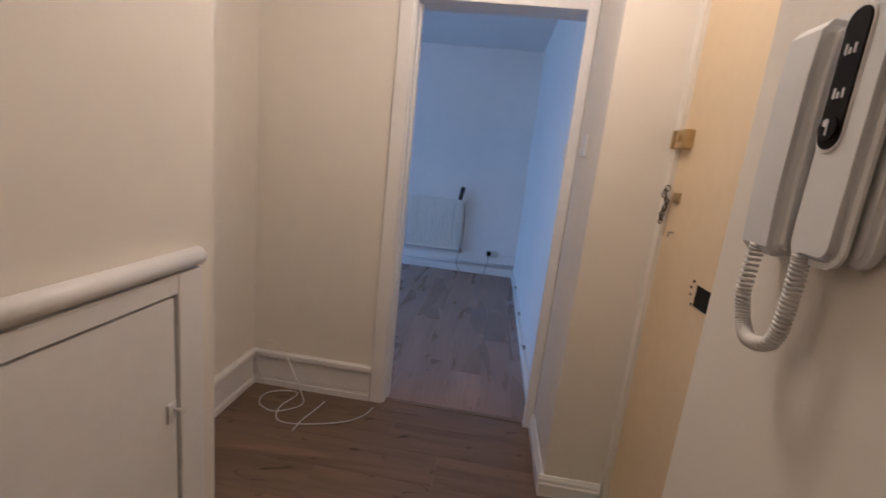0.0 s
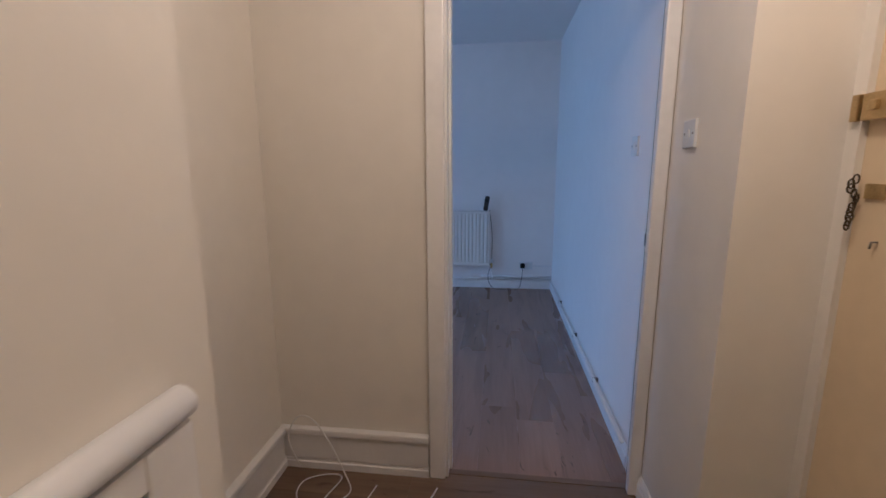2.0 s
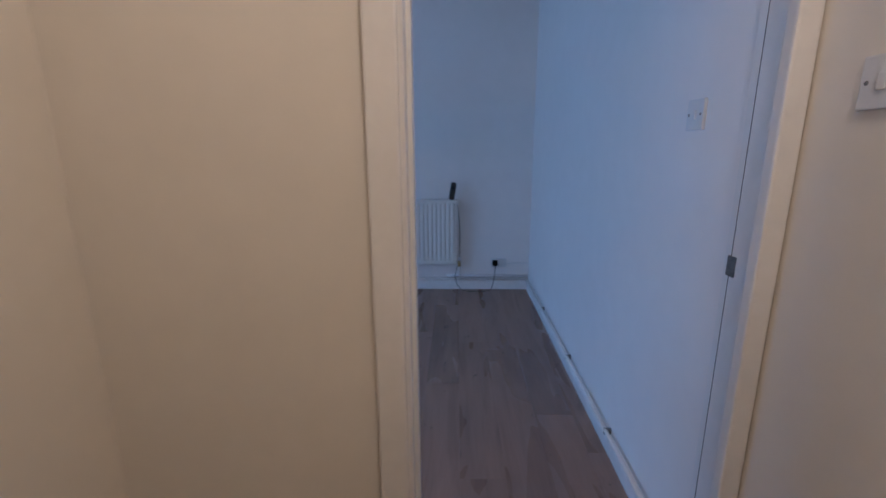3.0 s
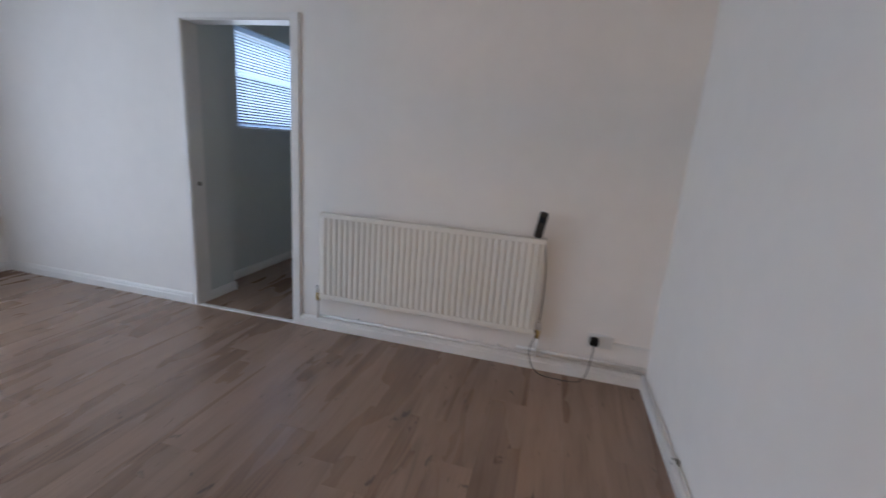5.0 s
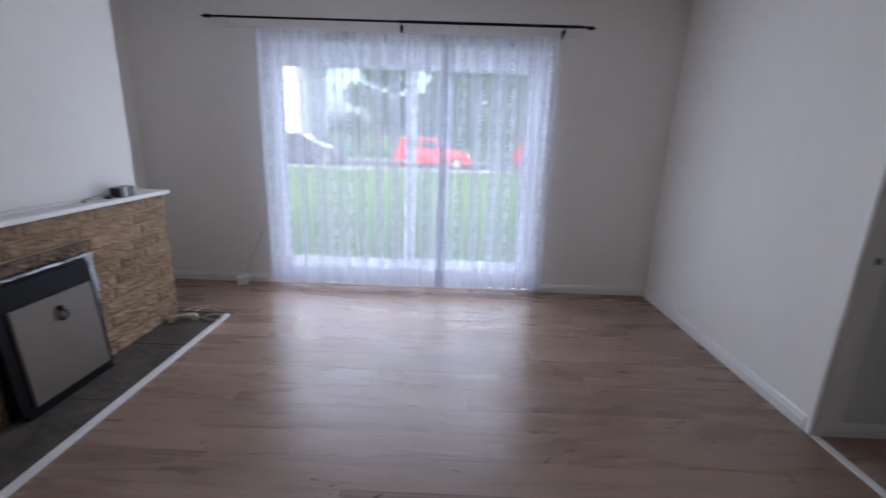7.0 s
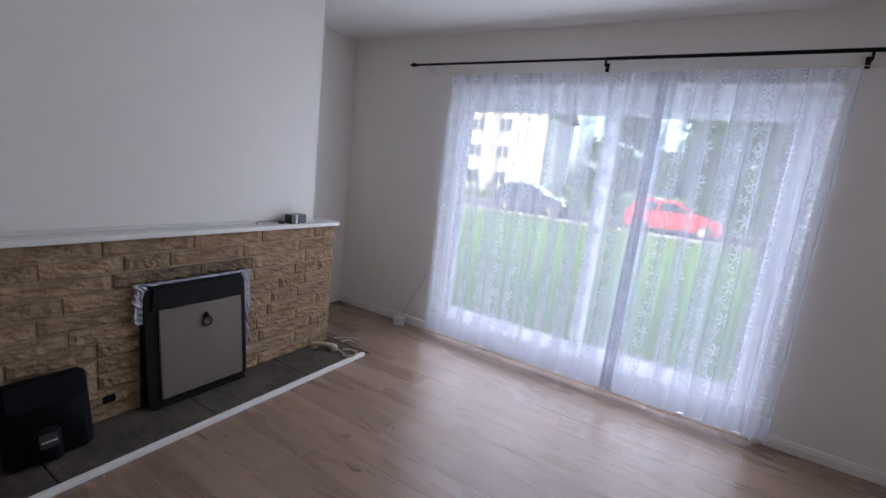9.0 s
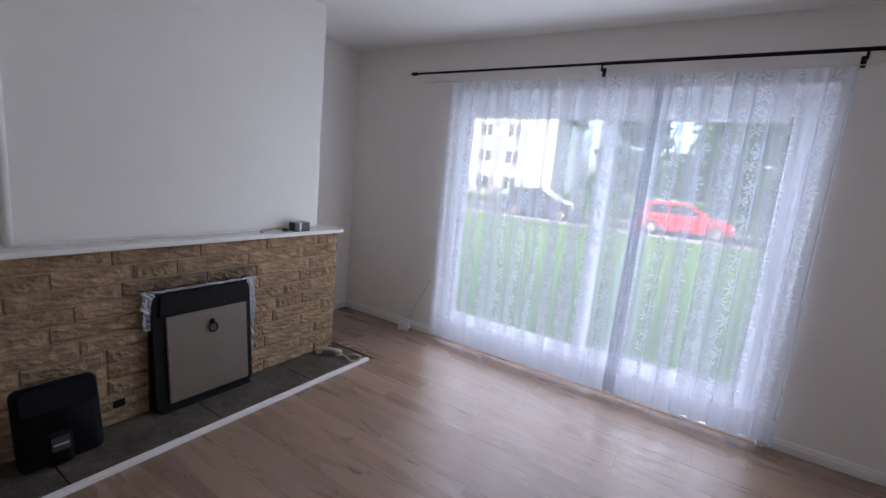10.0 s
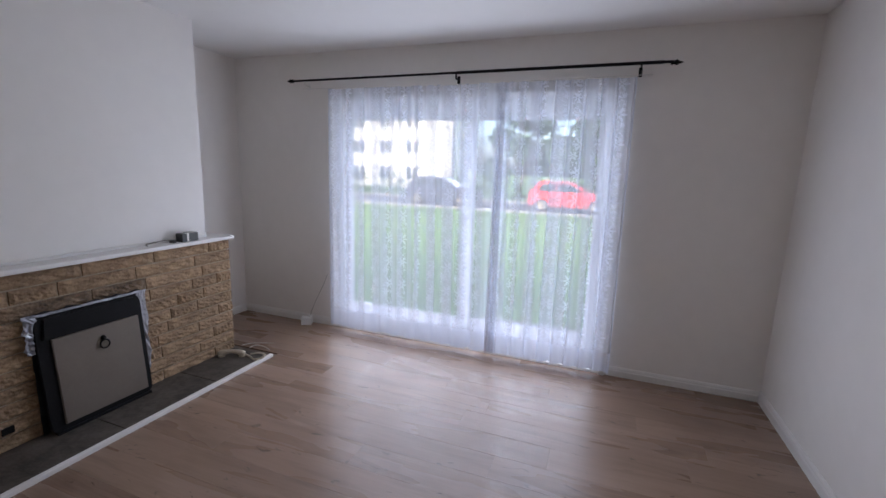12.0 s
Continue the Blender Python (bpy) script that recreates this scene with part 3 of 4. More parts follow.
hs_ = P([(-0.012, 1.250), (-0.032, 1.248), (-0.041, 1.258), (-0.044, 1.32), (-0.044, 1.44), (-0.041, 1.486), (-0.032, 1.496), (-0.012, 1.494)], "y", 1.340, 1.410, bevel=0.011)
part("handset", hs_, INTERCOM, ic)
path = smooth_path([(-0.035, 1.376, 1.258), (-0.037, 1.378, 1.20), (-0.034, 1.366, 1.16), (-0.035, 1.343, 1.148), (-0.030, 1.316, 1.162), (-0.028, 1.312, 1.21), (-0.028, 1.312, 1.258)], 10)
coil = []
for i, p in enumerate(path[:-1]):
    d = (path[i + 1] - p)
    s1 = Vector((1, 0, 0)).cross(d).normalized()
    for k in range(8):
        a = 2 * math.pi * k / 8
        coil.append(p + d * (k / 8) + 0.0070 * (math.cos(a) * Vector((1, 0, 0)) + math.sin(a) * s1))
part("coiled_cord", T(coil, 0.0021, 5), CORD, ic, "white coiled cord")

# loose cable on the hall floor
cb = T(smooth_path([(-1.46, 2.88, 0.02), (-1.50, 2.87, 0.16), (-1.45, 2.86, 0.27), (-1.38, 2.85, 0.28), (-1.31, 2.84, 0.20), (-1.22, 2.81, 0.05), (-1.19, 2.77, 0.006), (-1.24, 2.70, 0.006),
                    (-1.31, 2.67, 0.006), (-1.40, 2.72, 0.006), (-1.41, 2.81, 0.006), (-1.33, 2.86, 0.006), (-1.25, 2.84, 0.012), (-1.28, 2.70, 0.012), (-1.24, 2.61, 0.006),
                    (-1.12, 2.61, 0.006), (-0.94, 2.68, 0.006), (-0.86, 2.76, 0.006), (-0.83, 2.82, 0.02)], 6), 0.003, 6)
solo("loose_cable", cb, CORD, (-1.3, 2.7, 0), "thin white cable lying in loops on the floor by the skirting", "cable", smooth=True)
cb = T(smooth_path([(-1.14, 2.55, 0.006), (-1.13, 2.63, 0.012), (-1.11, 2.72, 0.008), (-1.09, 2.82, 0.006)], 6), 0.003, 6)
solo("loose_cable", cb, CORD, (-1.1, 2.6, 0), "short end of white cable on the hall floor", "cable", smooth=True)

# hall lamp at the ceiling, behind the walk
hl = thing("hall_ceiling_lamp", (-0.40, 1.92, H), "plain warm bulb on a white ceiling rose", "ceiling lamp")
part("rose", T([(-0.40, 1.92, H - 0.03), (-0.40, 1.92, H)], [0.03, 0.05], 16), WHITE, hl)
part("flex", T([(-0.40, 1.92, H - 0.22), (-0.40, 1.92, H - 0.03)], 0.004, 6), CORD, hl)
part("holder", T([(-0.40, 1.92, H - 0.27), (-0.40, 1.92, H - 0.22)], 0.02, 12), WHITE, hl)

# ---- patio door and curtain ----
pd = structure("window_patio_door", B(WX - 0.17, WX - 0.10, OY0, OY0 + 0.055, 0.0, OZ), UPVC, "white plastic sliding patio door with clear glass", "patio door")
fx0, fx1 = WX - 0.17, WX - 0.10
part("jamb", B(fx0, fx1, OY1 - 0.055, OY1, 0.0, OZ), UPVC, pd)
part("head", B(fx0, fx1, OY0 + 0.055, OY1 - 0.055, 2.03, OZ), UPVC, pd)
part("sill", B(fx0 - 0.03, fx1 + 0.01, OY0 + 0.055, OY1 - 0.055, -0.02, 0.07), UPVC, pd)
for y0, y1, dx in ((OY0 + 0.055, 3.76, 0.0), (3.66, OY1 - 0.055, -0.03)):
    x0, x1 = WX - 0.145 + dx, WX - 0.117 + dx
    lf = part("leaf", B(x0, x1, y0, y0 + 0.10, 0.07, 2.03), UPVC, pd)
    part("stile", B(x0, x1, y1 - 0.10, y1, 0.07, 2.03), UPVC, lf)
    part("rail", B(x0, x1, y0 + 0.10, y1 - 0.10, 0.07, 0.235), UPVC, lf)
    part("rail", B(x0, x1, y0 + 0.10, y1 - 0.10, 1.985, 2.03), UPVC, lf)
    g = part("pane", B(x0 + 0.010, x0 + 0.016, y0 + 0.10, y1 - 0.10, 0.235, 1.985), GLASS, lf)
    g.visible_shadow = False
w = bmesh.new()
tube(w, [(WX - 0.112, 4.79, 1.0), (WX - 0.085, 4.79, 1.0), (WX - 0.085, 4.79, 1.18), (WX - 0.112, 4.79, 1.18)], 0.009, 8)
part("handle", w, UPVC, pd, "white pull handle")
w = B(WX - 0.004, WX + 0.012, OY0 - 0.022, OY0 + 0.012, 0.0, OZ)
box(w, WX - 0.004, WX + 0.010, OY0 + 0.012, OY1 - 0.012, OZ - 0.004, OZ + 0.012)
structure("trim_patio_door", w, WHITE, "white trim at the side of the patio door", "trim")
structure("trim_patio_sill", B(WX - 0.10, WX + 0.014, OY0 - 0.02, OY1 + 0.02, -0.01, 0.020, bevel=0.004), WHITE, "white strip along the foot of the patio door", "trim")
structure("trim_patio_block", B(WX + 0.012, WX + 0.04, OY1 - 0.005, OY1 + 0.035, 0.0, 0.055, bevel=0.004), WHITE, "white end block of the skirting", "trim")

rod = thing("curtain_rod", (-5.205, 3.61, 2.325), "thin black metal curtain rod with pointed finials", "curtain rod")
RX, RZ = -5.205, 2.325
part("pole", T([(RX, 2.05, RZ), (RX, 5.16, RZ + 0.006)], 0.009, 10), BLACK, rod)
part("sleeve", T([(RX, 3.63, RZ + 0.003), (RX, 5.12, RZ + 0.006)], 0.0115, 10), BLACK, rod)
for s, y in ((-1, 2.05), (1, 5.16)):
    part("finial", T([(RX, y, RZ), (RX, y + s * 0.012, RZ), (RX, y + s * 0.02, RZ), (RX, y + s * 0.035, RZ), (RX, y + s * 0.05, RZ), (RX, y + s * 0.075, RZ)], [0.013, 0.017, 0.010, 0.019, 0.010, 0.002], 10), BLACK, rod)
for y in (2.17, 3.63, 4.98):
    w = B(RX - 0.006, RX + 0.006, y - 0.006, y + 0.006, RZ - 0.045, RZ + 0.002)
    box(w, WX, RX, y - 0.005, y + 0.005, RZ - 0.045, RZ - 0.035)
    box(w, WX, WX + 0.006, y - 0.012, y + 0.012, RZ - 0.07, RZ - 0.01)
    part("bracket", w, BLACK if y > 3 else WHITE, rod)
wire = solo("curtain_wire", T([(-5.225, 2.13, 2.255), (-5.222, 3.6, 2.240), (-5.225, 5.06, 2.258)], 0.003, 6), CORD, (-5.225, 3.6, 2.25), "thin white curtain wire hooked to the wall", "curtain wire")


def net(name, y0, y1, x, seed, label):
    """A hanging net panel in uneven folds, with its cloth's UV in metres."""
    rnd = random.Random(seed)
    nu, nv = 150, 30
    ph = [rnd.uniform(0, 6.28) for _ in range(6)]
    me = bpy.data.meshes.new(name)
    vs, fs, uvs = [], [], []
    top, bot = 2.245, 0.035
    for j in range(nv + 1):
        q = j / nv
        z = bot + (top - bot) * q
        for i in range(nu + 1):
            s = i / nu
            y = y0 + (y1 - y0) * s
            amp = 0.020 * (0.75 + 0.25 * q)
            fold = math.sin(s * 58 + ph[0] + 0.9 * math.sin(s * 9 + ph[1])) * (0.6 + 0.4 * math.sin(s * 13 + ph[2]))
            fold += 0.35 * math.sin(s * 121 + ph[3] + q * 0.6)
            spread = 0.03 * (1 - q) * (s - 0.5)
            vs.append((x + amp * fold + 0.006 * math.sin(q * 5 + s * 20 + ph[4]), y + spread + 0.012 * math.cos(s * 58 + ph[0]), z + (0.006 * math.sin(s * 60 + ph[5]) if j == 0 else 0)))
            uvs.append((s * (y1 - y0) * 1.45, z))
    for j in range(nv):
        for i in range(nu):
            a = j * (nu + 1) + i
            fs.append((a, a + 1, a + nu + 2, a + nu + 1))
    me.from_pydata([(p[0] - x, p[1] - (y0 + y1) / 2, p[2]) for p in vs], [], fs)
    lay = me.uv_layers.new(name="UVMap")
    for lp in me.loops:
        lay.data[lp.index].uv = uvs[lp.vertex_index]
    for p in me.polygons:
        p.use_smooth = True
    me.materials.append(LACE)
    ob = tagged(new(name, me), label, "curtain", "net curtains at the patio door")
    ob.location = (x, (y0 + y1) / 2, 0)
    return ob


net("net_curtain", 2.42, 4.05, -5.222, 3, "sheer white lace net curtain with flower columns, hanging to the floor")
net("net_curtain", 3.98, 4.975, -5.226, 8, "sheer white lace net curtain overlapping the other panel at the middle")

# ---- kitchen window ----
kw = structure("window_kitchen", B(-3.60, -3.55, KY0, KY0 + 0.05, KZ0, KZ1), UPVC, "white plastic kitchen window behind a venetian blind", "window")
part("jamb", B(-3.60, -3.55, KY1 - 0.05, KY1, KZ0, KZ1), UPVC, kw)
part("head", B(-3.60, -3.55, KY0 + 0.05, KY1 - 0.05, KZ1 - 0.05, KZ1), UPVC, kw)
part("sill", B(-3.60, -3.452, KY0, KY1, KZ0 - 0.02, KZ0 + 0.012, bevel=0.004), UPVC, kw)
part("transom", B(-3.60, -3.55, KY0 + 0.05, KY1 - 0.05, 1.83, 1.87), UPVC, kw)
g = part("pane", B(-3.578, -3.572, KY0 + 0.05, KY1 - 0.05, KZ0 + 0.012, KZ1 - 0.05), GLASS, kw)
g.visible_shadow = False
vb = thing("venetian_blind", (-3.49, 7.37, KZ1), "white slatted venetian blind lowered over the kitchen window", "blind")
part("head_rail", B(-3.515, -3.465, KY0 + 0.01, KY1 - 0.01, KZ1 - 0.045, KZ1 - 0.005, bevel=0.003), BLIND, vb)
part("bottom_rail", B(-3.51, -3.47, KY0 + 0.01, KY1 - 0.01, KZ0 + 0.02, KZ0 + 0.045, bevel=0.003), BLIND, vb)
slat = None
zs = [KZ0 + 0.065 + 0.0255 * i for i in range(29)]
for z in zs:
    if slat is None:
        bm = bmesh.new()
        pr = [(-3.490 + 0.0125 * c, z + 0.0055 * c + 0.0025 * (1 - c * c)) for c in (-1, -0.5, 0, 0.5, 1)]
        prism(bm, pr + [(p, q - 0.0007) for p, q in pr[::-1]], "y", KY0 + 0.015, KY1 - 0.015)
        slat = part("slat", bm, BLIND, vb)
        z0 = z
    else:
        s = slat.copy()
        scene.collection.objects.link(s)
        s.location = (0, 0, z - z0)
for y in (KY0 + 0.2, KY1 - 0.2):
    part("ladder_cord", T([(-3.478, y, KZ0 + 0.04), (-3.478, y, KZ1 - 0.04)], 0.0012, 5), CORD, vb)

# ---- radiator wall ----
rad = thing("radiator", (-1.41, NY, 0), "long cream enamel panel radiator with vertical ribs", "radiator")
X0, X1, Z0, Z1 = -2.165, -0.685, 0.265, 0.875
YF = 5.905
nr = 36
pts = []
for i in range(nr):
    a = X0 + 0.02 + (X1 - X0 - 0.04) * i / nr
    wd = (X1 - X0 - 0.04) / nr
    pts += [(a + wd * 0.06, YF + 0.008), (a + wd * 0.30, YF), (a + wd * 0.70, YF), (a + wd * 0.94, YF + 0.008)]
outline = [(X0, YF + 0.012), *pts, (X1, YF + 0.012), (X1, YF + 0.03), (X0, YF + 0.03)]
part("front_panel", P(outline, "z", Z0 + 0.035, Z1 - 0.035), RADPAINT, rad)
part("edge_bar", B(X0, X1, YF + 0.002, YF + 0.03, Z1 - 0.038, Z1 - 0.006, bevel=0.006), RADPAINT, rad)
part("edge_bar", B(X0, X1, YF + 0.002, YF + 0.03, Z0, Z0 + 0.038, bevel=0.006), RADPAINT, rad)
part("back_panel", B(X0 + 0.01, X1 - 0.01, YF + 0.055, YF + 0.070, Z0 + 0.01, Z1 - 0.01), RADPAINT, rad)
part("side_cover", B(X0 - 0.002, X0 + 0.004, YF + 0.012, YF + 0.075, Z0 + 0.01, Z1 - 0.008), RADPAINT, rad)
part("side_cover", B(X1 - 0.004, X1 + 0.002, YF + 0.012, YF + 0.075, Z0 + 0.01, Z1 - 0.008), RADPAINT, rad)
w = bmesh.new()
for i in range(74):
    a = X0 + 0.02 + 0.0195 * i
    box(w, a, a + 0.012, YF + 0.03, YF + 0.055, Z1 - 0.02, Z1 - 0.016)
part("top_grille", w, DARKBOX, rad)
for x in (X0 - 0.025, X1 + 0.022):
    v = part("valve", T([(x, YF + 0.04, Z0 - 0.03), (x, YF + 0.04, Z0 + 0.0), (x, YF + 0.04, Z0 + 0.03)], [0.012, 0.015, 0.012], 10), BRASS, rad, "brass radiator valve")
    part("valve_cap", T([(x, YF + 0.04, Z0 + 0.03), (x, YF + 0.04, Z0 + 0.075)], [0.018, 0.016], 12), SWITCH, v)
    part("tail", T([(x, YF + 0.04, Z0 + 0.012), ((X0 + 0.005) if x < -1 else (X1 - 0.005), YF + 0.04, Z0 + 0.012)], 0.009, 8), STEEL, v)
    part("drop_pipe", T([(x, YF + 0.04, 0.10), (x, YF + 0.04, Z0 - 0.03)], 0.0075, 8), WHITE, v)
pp = thing("heating_pipes", (-1.1, 5.975, 0.1), "white painted heating pipes running over the skirting", "pipe")
part("pipe", T([(X0 - 0.025, 5.966, 0.113), (-0.01, 5.966, 0.113)], 0.010, 8), WHITE, pp, smooth=True)
part("pipe", T([(-0.78, 5.966, 0.143), (-0.01, 5.966, 0.143)], 0.010, 8), WHITE, pp, smooth=True)
for x in (-1.9, -1.4, -0.9, -0.35):
    part("pipe_clip", B(x - 0.008, x + 0.008, 5.962, 6.0, 0.100, 0.124, bevel=0.002), WHITE, pp)
pe = thing("side_pipe", (-0.02, 4.6, 0.1), "white painted pipe along the side skirting", "pipe")
part("pipe", T([(-0.026, 3.10, 0.106), (-0.026, 5.97, 0.106)], 0.009, 8), WHITE, pe, smooth=True)
for y in (3.7, 4.4, 5.2):
    part("pipe_clip", B(-0.032, 0.0, y - 0.008, y + 0.008, 0.088, 0.114, bevel=0.002), STEEL, pe)

ph = thing("cordless_phone", (-0.735, 5.93, Z1), "black cordless handset propped on the radiator's end", "telephone")
bm = P(rounded(-0.762, -0.712, 0.872, 1.03, 0.014), "y", 5.918, 5.945, bevel=0.006)
bmesh.ops.rotate(bm, verts=bm.verts, cent=(-0.737, 5.93, 0.872), matrix=Matrix.Rotation(radians(9), 3, "Y"))
part("body", bm, DARKBOX, ph)
part("screen", B(-0.738, -0.708, 5.9145, 5.9175, 0.965, 1.0), DARKGLASS, ph)
so = thing("wall_socket", (-0.31, NY, 0.262), "white double wall socket with a black plug", "socket")
part("plate", B(-0.36, -0.214, NY - 0.012, NY, 0.220, 0.306, bevel=0.003), SWITCH, so)
pl = part("plug", P(rounded(-0.347, -0.297, 0.238, 0.29, 0.012), "y", NY - 0.048, NY - 0.012, bevel=0.005), BLACK, so, "black plug")
solo("plug_cable", T(smooth_path([(-0.322, 5.955, 0.240), (-0.33, 5.95, 0.12), (-0.37, 5.93, 0.01), (-0.50, 5.90, 0.006), (-0.64, 5.93, 0.012), (-0.70, 5.95, 0.13), (-0.665, 5.955, 0.30), (-0.66, 5.96, 0.60), (-0.69, 5.955, 0.875)], 8), 0.003, 6), DARKBOX, (-0.5, 5.9, 0), "thin dark cable from the plug up to the radiator", "cable", smooth=True)
solo("socket_conduit", B(-0.21, -0.004, NY - 0.012, NY - 0.001, 0.252, 0.266, bevel=0.002), WHITE, (-0.1, NY, 0.25), "thin white cable trunking along the wall", "trunking")
s2 = thing("corner_socket", (-5.20, 2.13, 0), "white extension socket lying by the skirting with a thin cord", "socket")
bm = B(-5.235, -5.155, 2.095, 2.195, 0.0, 0.072, bevel=0.006)
bmesh.ops.rotate(bm, verts=bm.verts, cent=(-5.18, 2.14, 0.0), matrix=Matrix.Rotation(radians(24), 3, "Z"))
part("body", bm, SWITCH, s2)
part("plug", B(-5.25, -5.215, 2.13, 2.165, 0.03, 0.085, bevel=0.004), SWITCH, s2)
solo("hanging_cord", T(smooth_path([(-5.235, 2.15, 0.08), (-5.25, 2.20, 0.22), (-5.262, 2.30, 0.42), (-5.266, 2.34, 0.52)], 8), 0.002, 5), STEEL, (-5.25, 2.2, 0.1), "thin cord running up the wall beside the curtain", "cable")

# ---- fireplace ----
FX0, FX1, FY, FZ = -4.45, -1.66, 1.975, 0.955
fp = thing("stone_fireplace", (-3.05, 1.9, 0), "long low fireplace faced in tan split-face stone courses", "fireplace")
part("core", B(FX0 + 0.012, -1.655, 1.30, FY - 0.014, 0.0, FZ), MORTAR, fp)
shelf = solo("mantel_shelf", B(FX0 - 0.02, -1.655, 1.285, FY + 0.035, FZ, FZ + 0.028, bevel=0.005), WHITE, (-3.05, 1.9, FZ), "white painted mantel shelf along the fireplace", "shelf")
part("back_strip", B(-4.30, -1.655, 1.882, 1.90, FZ + 0.029, FZ + 0.045), WHITE, shelf)

part("gap", B(-2.965, -2.91, FY - 0.03, FY + 0.012, 0.105, 0.145, bevel=0.004), BLACK, fp, "dark gap where a stone has chipped away")
HY1 = 2.345
hearth = thing("hearth", (-3.05, 2.15, 0), "dark worn slate hearth slabs with a white front strip", "hearth")
xs = [-4.44, -3.93, -3.30, -2.62, -1.66]
for a, b in zip(xs, xs[1:]):
    part("slab", B(a + 0.003, b - 0.003, FY - 0.02, HY1, -0.01, 0.014, bevel=0.003), SLATE, hearth)
part("front_strip", B(-4.455, -1.66, HY1 + 0.001, HY1 + 0.032, -0.01, 0.022, bevel=0.003), WHITE, hearth, "white painted edging strip")

# fire screen leaning on the blocked opening
SX0, SX1 = -3.665, -3.085
sheet = bmesh.new()
rows = []
for j in range(13):
    z = 0.02 + 0.70 * j / 12
    rows.append([sheet.verts.new((SX0 - 0.012 + (SX1 - SX0 + 0.024) * i / 16 + 0.002 * math.sin(j * 2.3 + i), FY + 0.024 + 0.006 * noise.noise((i * 0.7, j * 0.6, 2.0)), z + 0.008 * math.sin(i * 1.9))) for i in range(17)])
for a, b in zip(rows, rows[1:]):
    for i in range(16):
        sheet.faces.new((a[i], a[i + 1], b[i + 1], b[i]))
bmesh.ops.solidify(sheet, geom=sheet.faces[:], thickness=0.002)
solo("plastic_sheet", sheet, SHEETING, (-3.37, FY, 0.35), "dark crumpled plastic sheet closing the fire opening", "sheet", smooth=True)
for x0, x1, k in ((SX0 - 0.040, SX0 + 0.02, 1), (SX1 - 0.02, SX1 + 0.040, 5)):
    bm = bmesh.new()
    rows = []
    for j in range(15):
        z = 0.16 + 0.555 * j / 14 if k == 1 else 0.50 + 0.22 * j / 14
        wob = 0.006 * math.sin(j * 1.1 + k) + 0.010 * noise.noise((j * 0.8, k, 1.0))
        rows.append([bm.verts.new((x0 + wob + (x1 - x0) * i / 5, FY + 0.034 + 0.010 * noise.noise((i * 1.1 + k, j * 0.9, 5.0)), z)) for i in range(6)])
    for a, b in zip(rows, rows[1:]):
        for i in range(5):
            bm.faces.new((a[i], a[i + 1], b[i + 1], b[i]))
    bmesh.ops.solidify(bm, geom=bm.faces[:], thickness=0.0015)
    solo("foil_tape", bm, FOIL, (x0, FY, 0.3), "crumpled silver tape at the edge of the plastic sheet", "tape", "tape strips on the plastic sheet")
bm = bmesh.new()
rows = []
for j in range(3):
    rows.append([bm.verts.new((SX0 - 0.01 + (SX1 - SX0 + 0.02) * i / 18, FY + 0.036 + 0.008 * noise.noise((i * 0.9, j * 1.1, 8.0)), 0.702 + 0.007 * j + 0.006 * noise.noise((i * 0.7, j, 3.0)))) for i in range(19)])
for a, b in zip(rows, rows[1:]):
    for i in range(18):
        bm.faces.new((a[i], a[i + 1], b[i + 1], b[i]))
bmesh.ops.solidify(bm, geom=bm.faces[:], thickness=0.0015)
solo("foil_tape", bm, FOIL, (SX0, FY, 0.7), "narrow crumpled silver tape along the top of the plastic sheet", "tape", "tape strips on the plastic sheet")
fs = thing("fire_screen", (-3.375, 2.06, 0.014), "taupe metal fire screen in a black frame with a ring handle", "fire screen")
LEANM = Matrix.Translation((0, 2.075, 0.014)) @ Matrix.Rotation(radians(4.5), 4, "X") @ Matrix.Translation((0, -2.075, -0.014))


def leaned(bm, m=LEANM):
    bmesh.ops.transform(bm, matrix=m, verts=bm.verts)
    return bm


part("backing", leaned(P(rounded(SX0, SX1, 0.016, 0.705, 0.055), "y", 2.045, 2.062, bevel=0.004)), BLACK, fs, "black frame")
part("hood", leaned(P([(SX0 + 0.03, 0.570), (SX1 - 0.03, 0.570), (SX1 - 0.045, 0.690), (SX0 + 0.045, 0.690)], "y", 2.060, 2.075, bevel=0.005)), BLACK, fs)
part("panel", leaned(P(rounded(SX0 + 0.036, SX1 - 0.066, 0.062, 0.565, 0.006), "y", 2.060, 2.076, bevel=0.004)), TAUPE, fs)
part("foot", leaned(B(SX0 + 0.02, SX1 - 0.02, 2.04, 2.075, 0.014, 0.03, bevel=0.003)), BLACK, fs)
hx = -3.405
hd = part("handle", leaned(T([(hx, 2.074, 0.49), (hx, 2.088, 0.49), (hx, 2.096, 0.49)], [0.016, 0.012, 0.006], 12)), BLACK, fs, "black ring handle")
ring = [(hx + 0.026 * math.sin(a), 2.087, 0.452 + 0.026 * math.cos(a)) for a in [2 * math.pi * k / 20 for k in range(21)]]
part("ring", leaned(T(ring, 0.005, 6)), BLACK, hd)

# black bag leaning on the stones
bag = thing("black_bag", (-2.66, 2.06, 0.014), "black padded nylon bag with a small pocket, leaning on the stones", "bag")
bm = P(rounded(-2.815, -2.505, 0.016, 0.385, 0.035), "y", 2.02, 2.10, bevel=0.025)
LB = Matrix.Translation((0, 2.125, 0.014)) @ Matrix.Rotation(radians(12), 4, "X") @ Matrix.Translation((0, -2.06, -0.014))
part("body", leaned(bm, LB), NYLON, bag, smooth=True)
pk = part("pocket", leaned(P(rounded(-2.690, -2.590, 0.016, 0.165, 0.02), "y", 2.09, 2.128, bevel=0.014), LB), NYLON, bag, smooth=True)
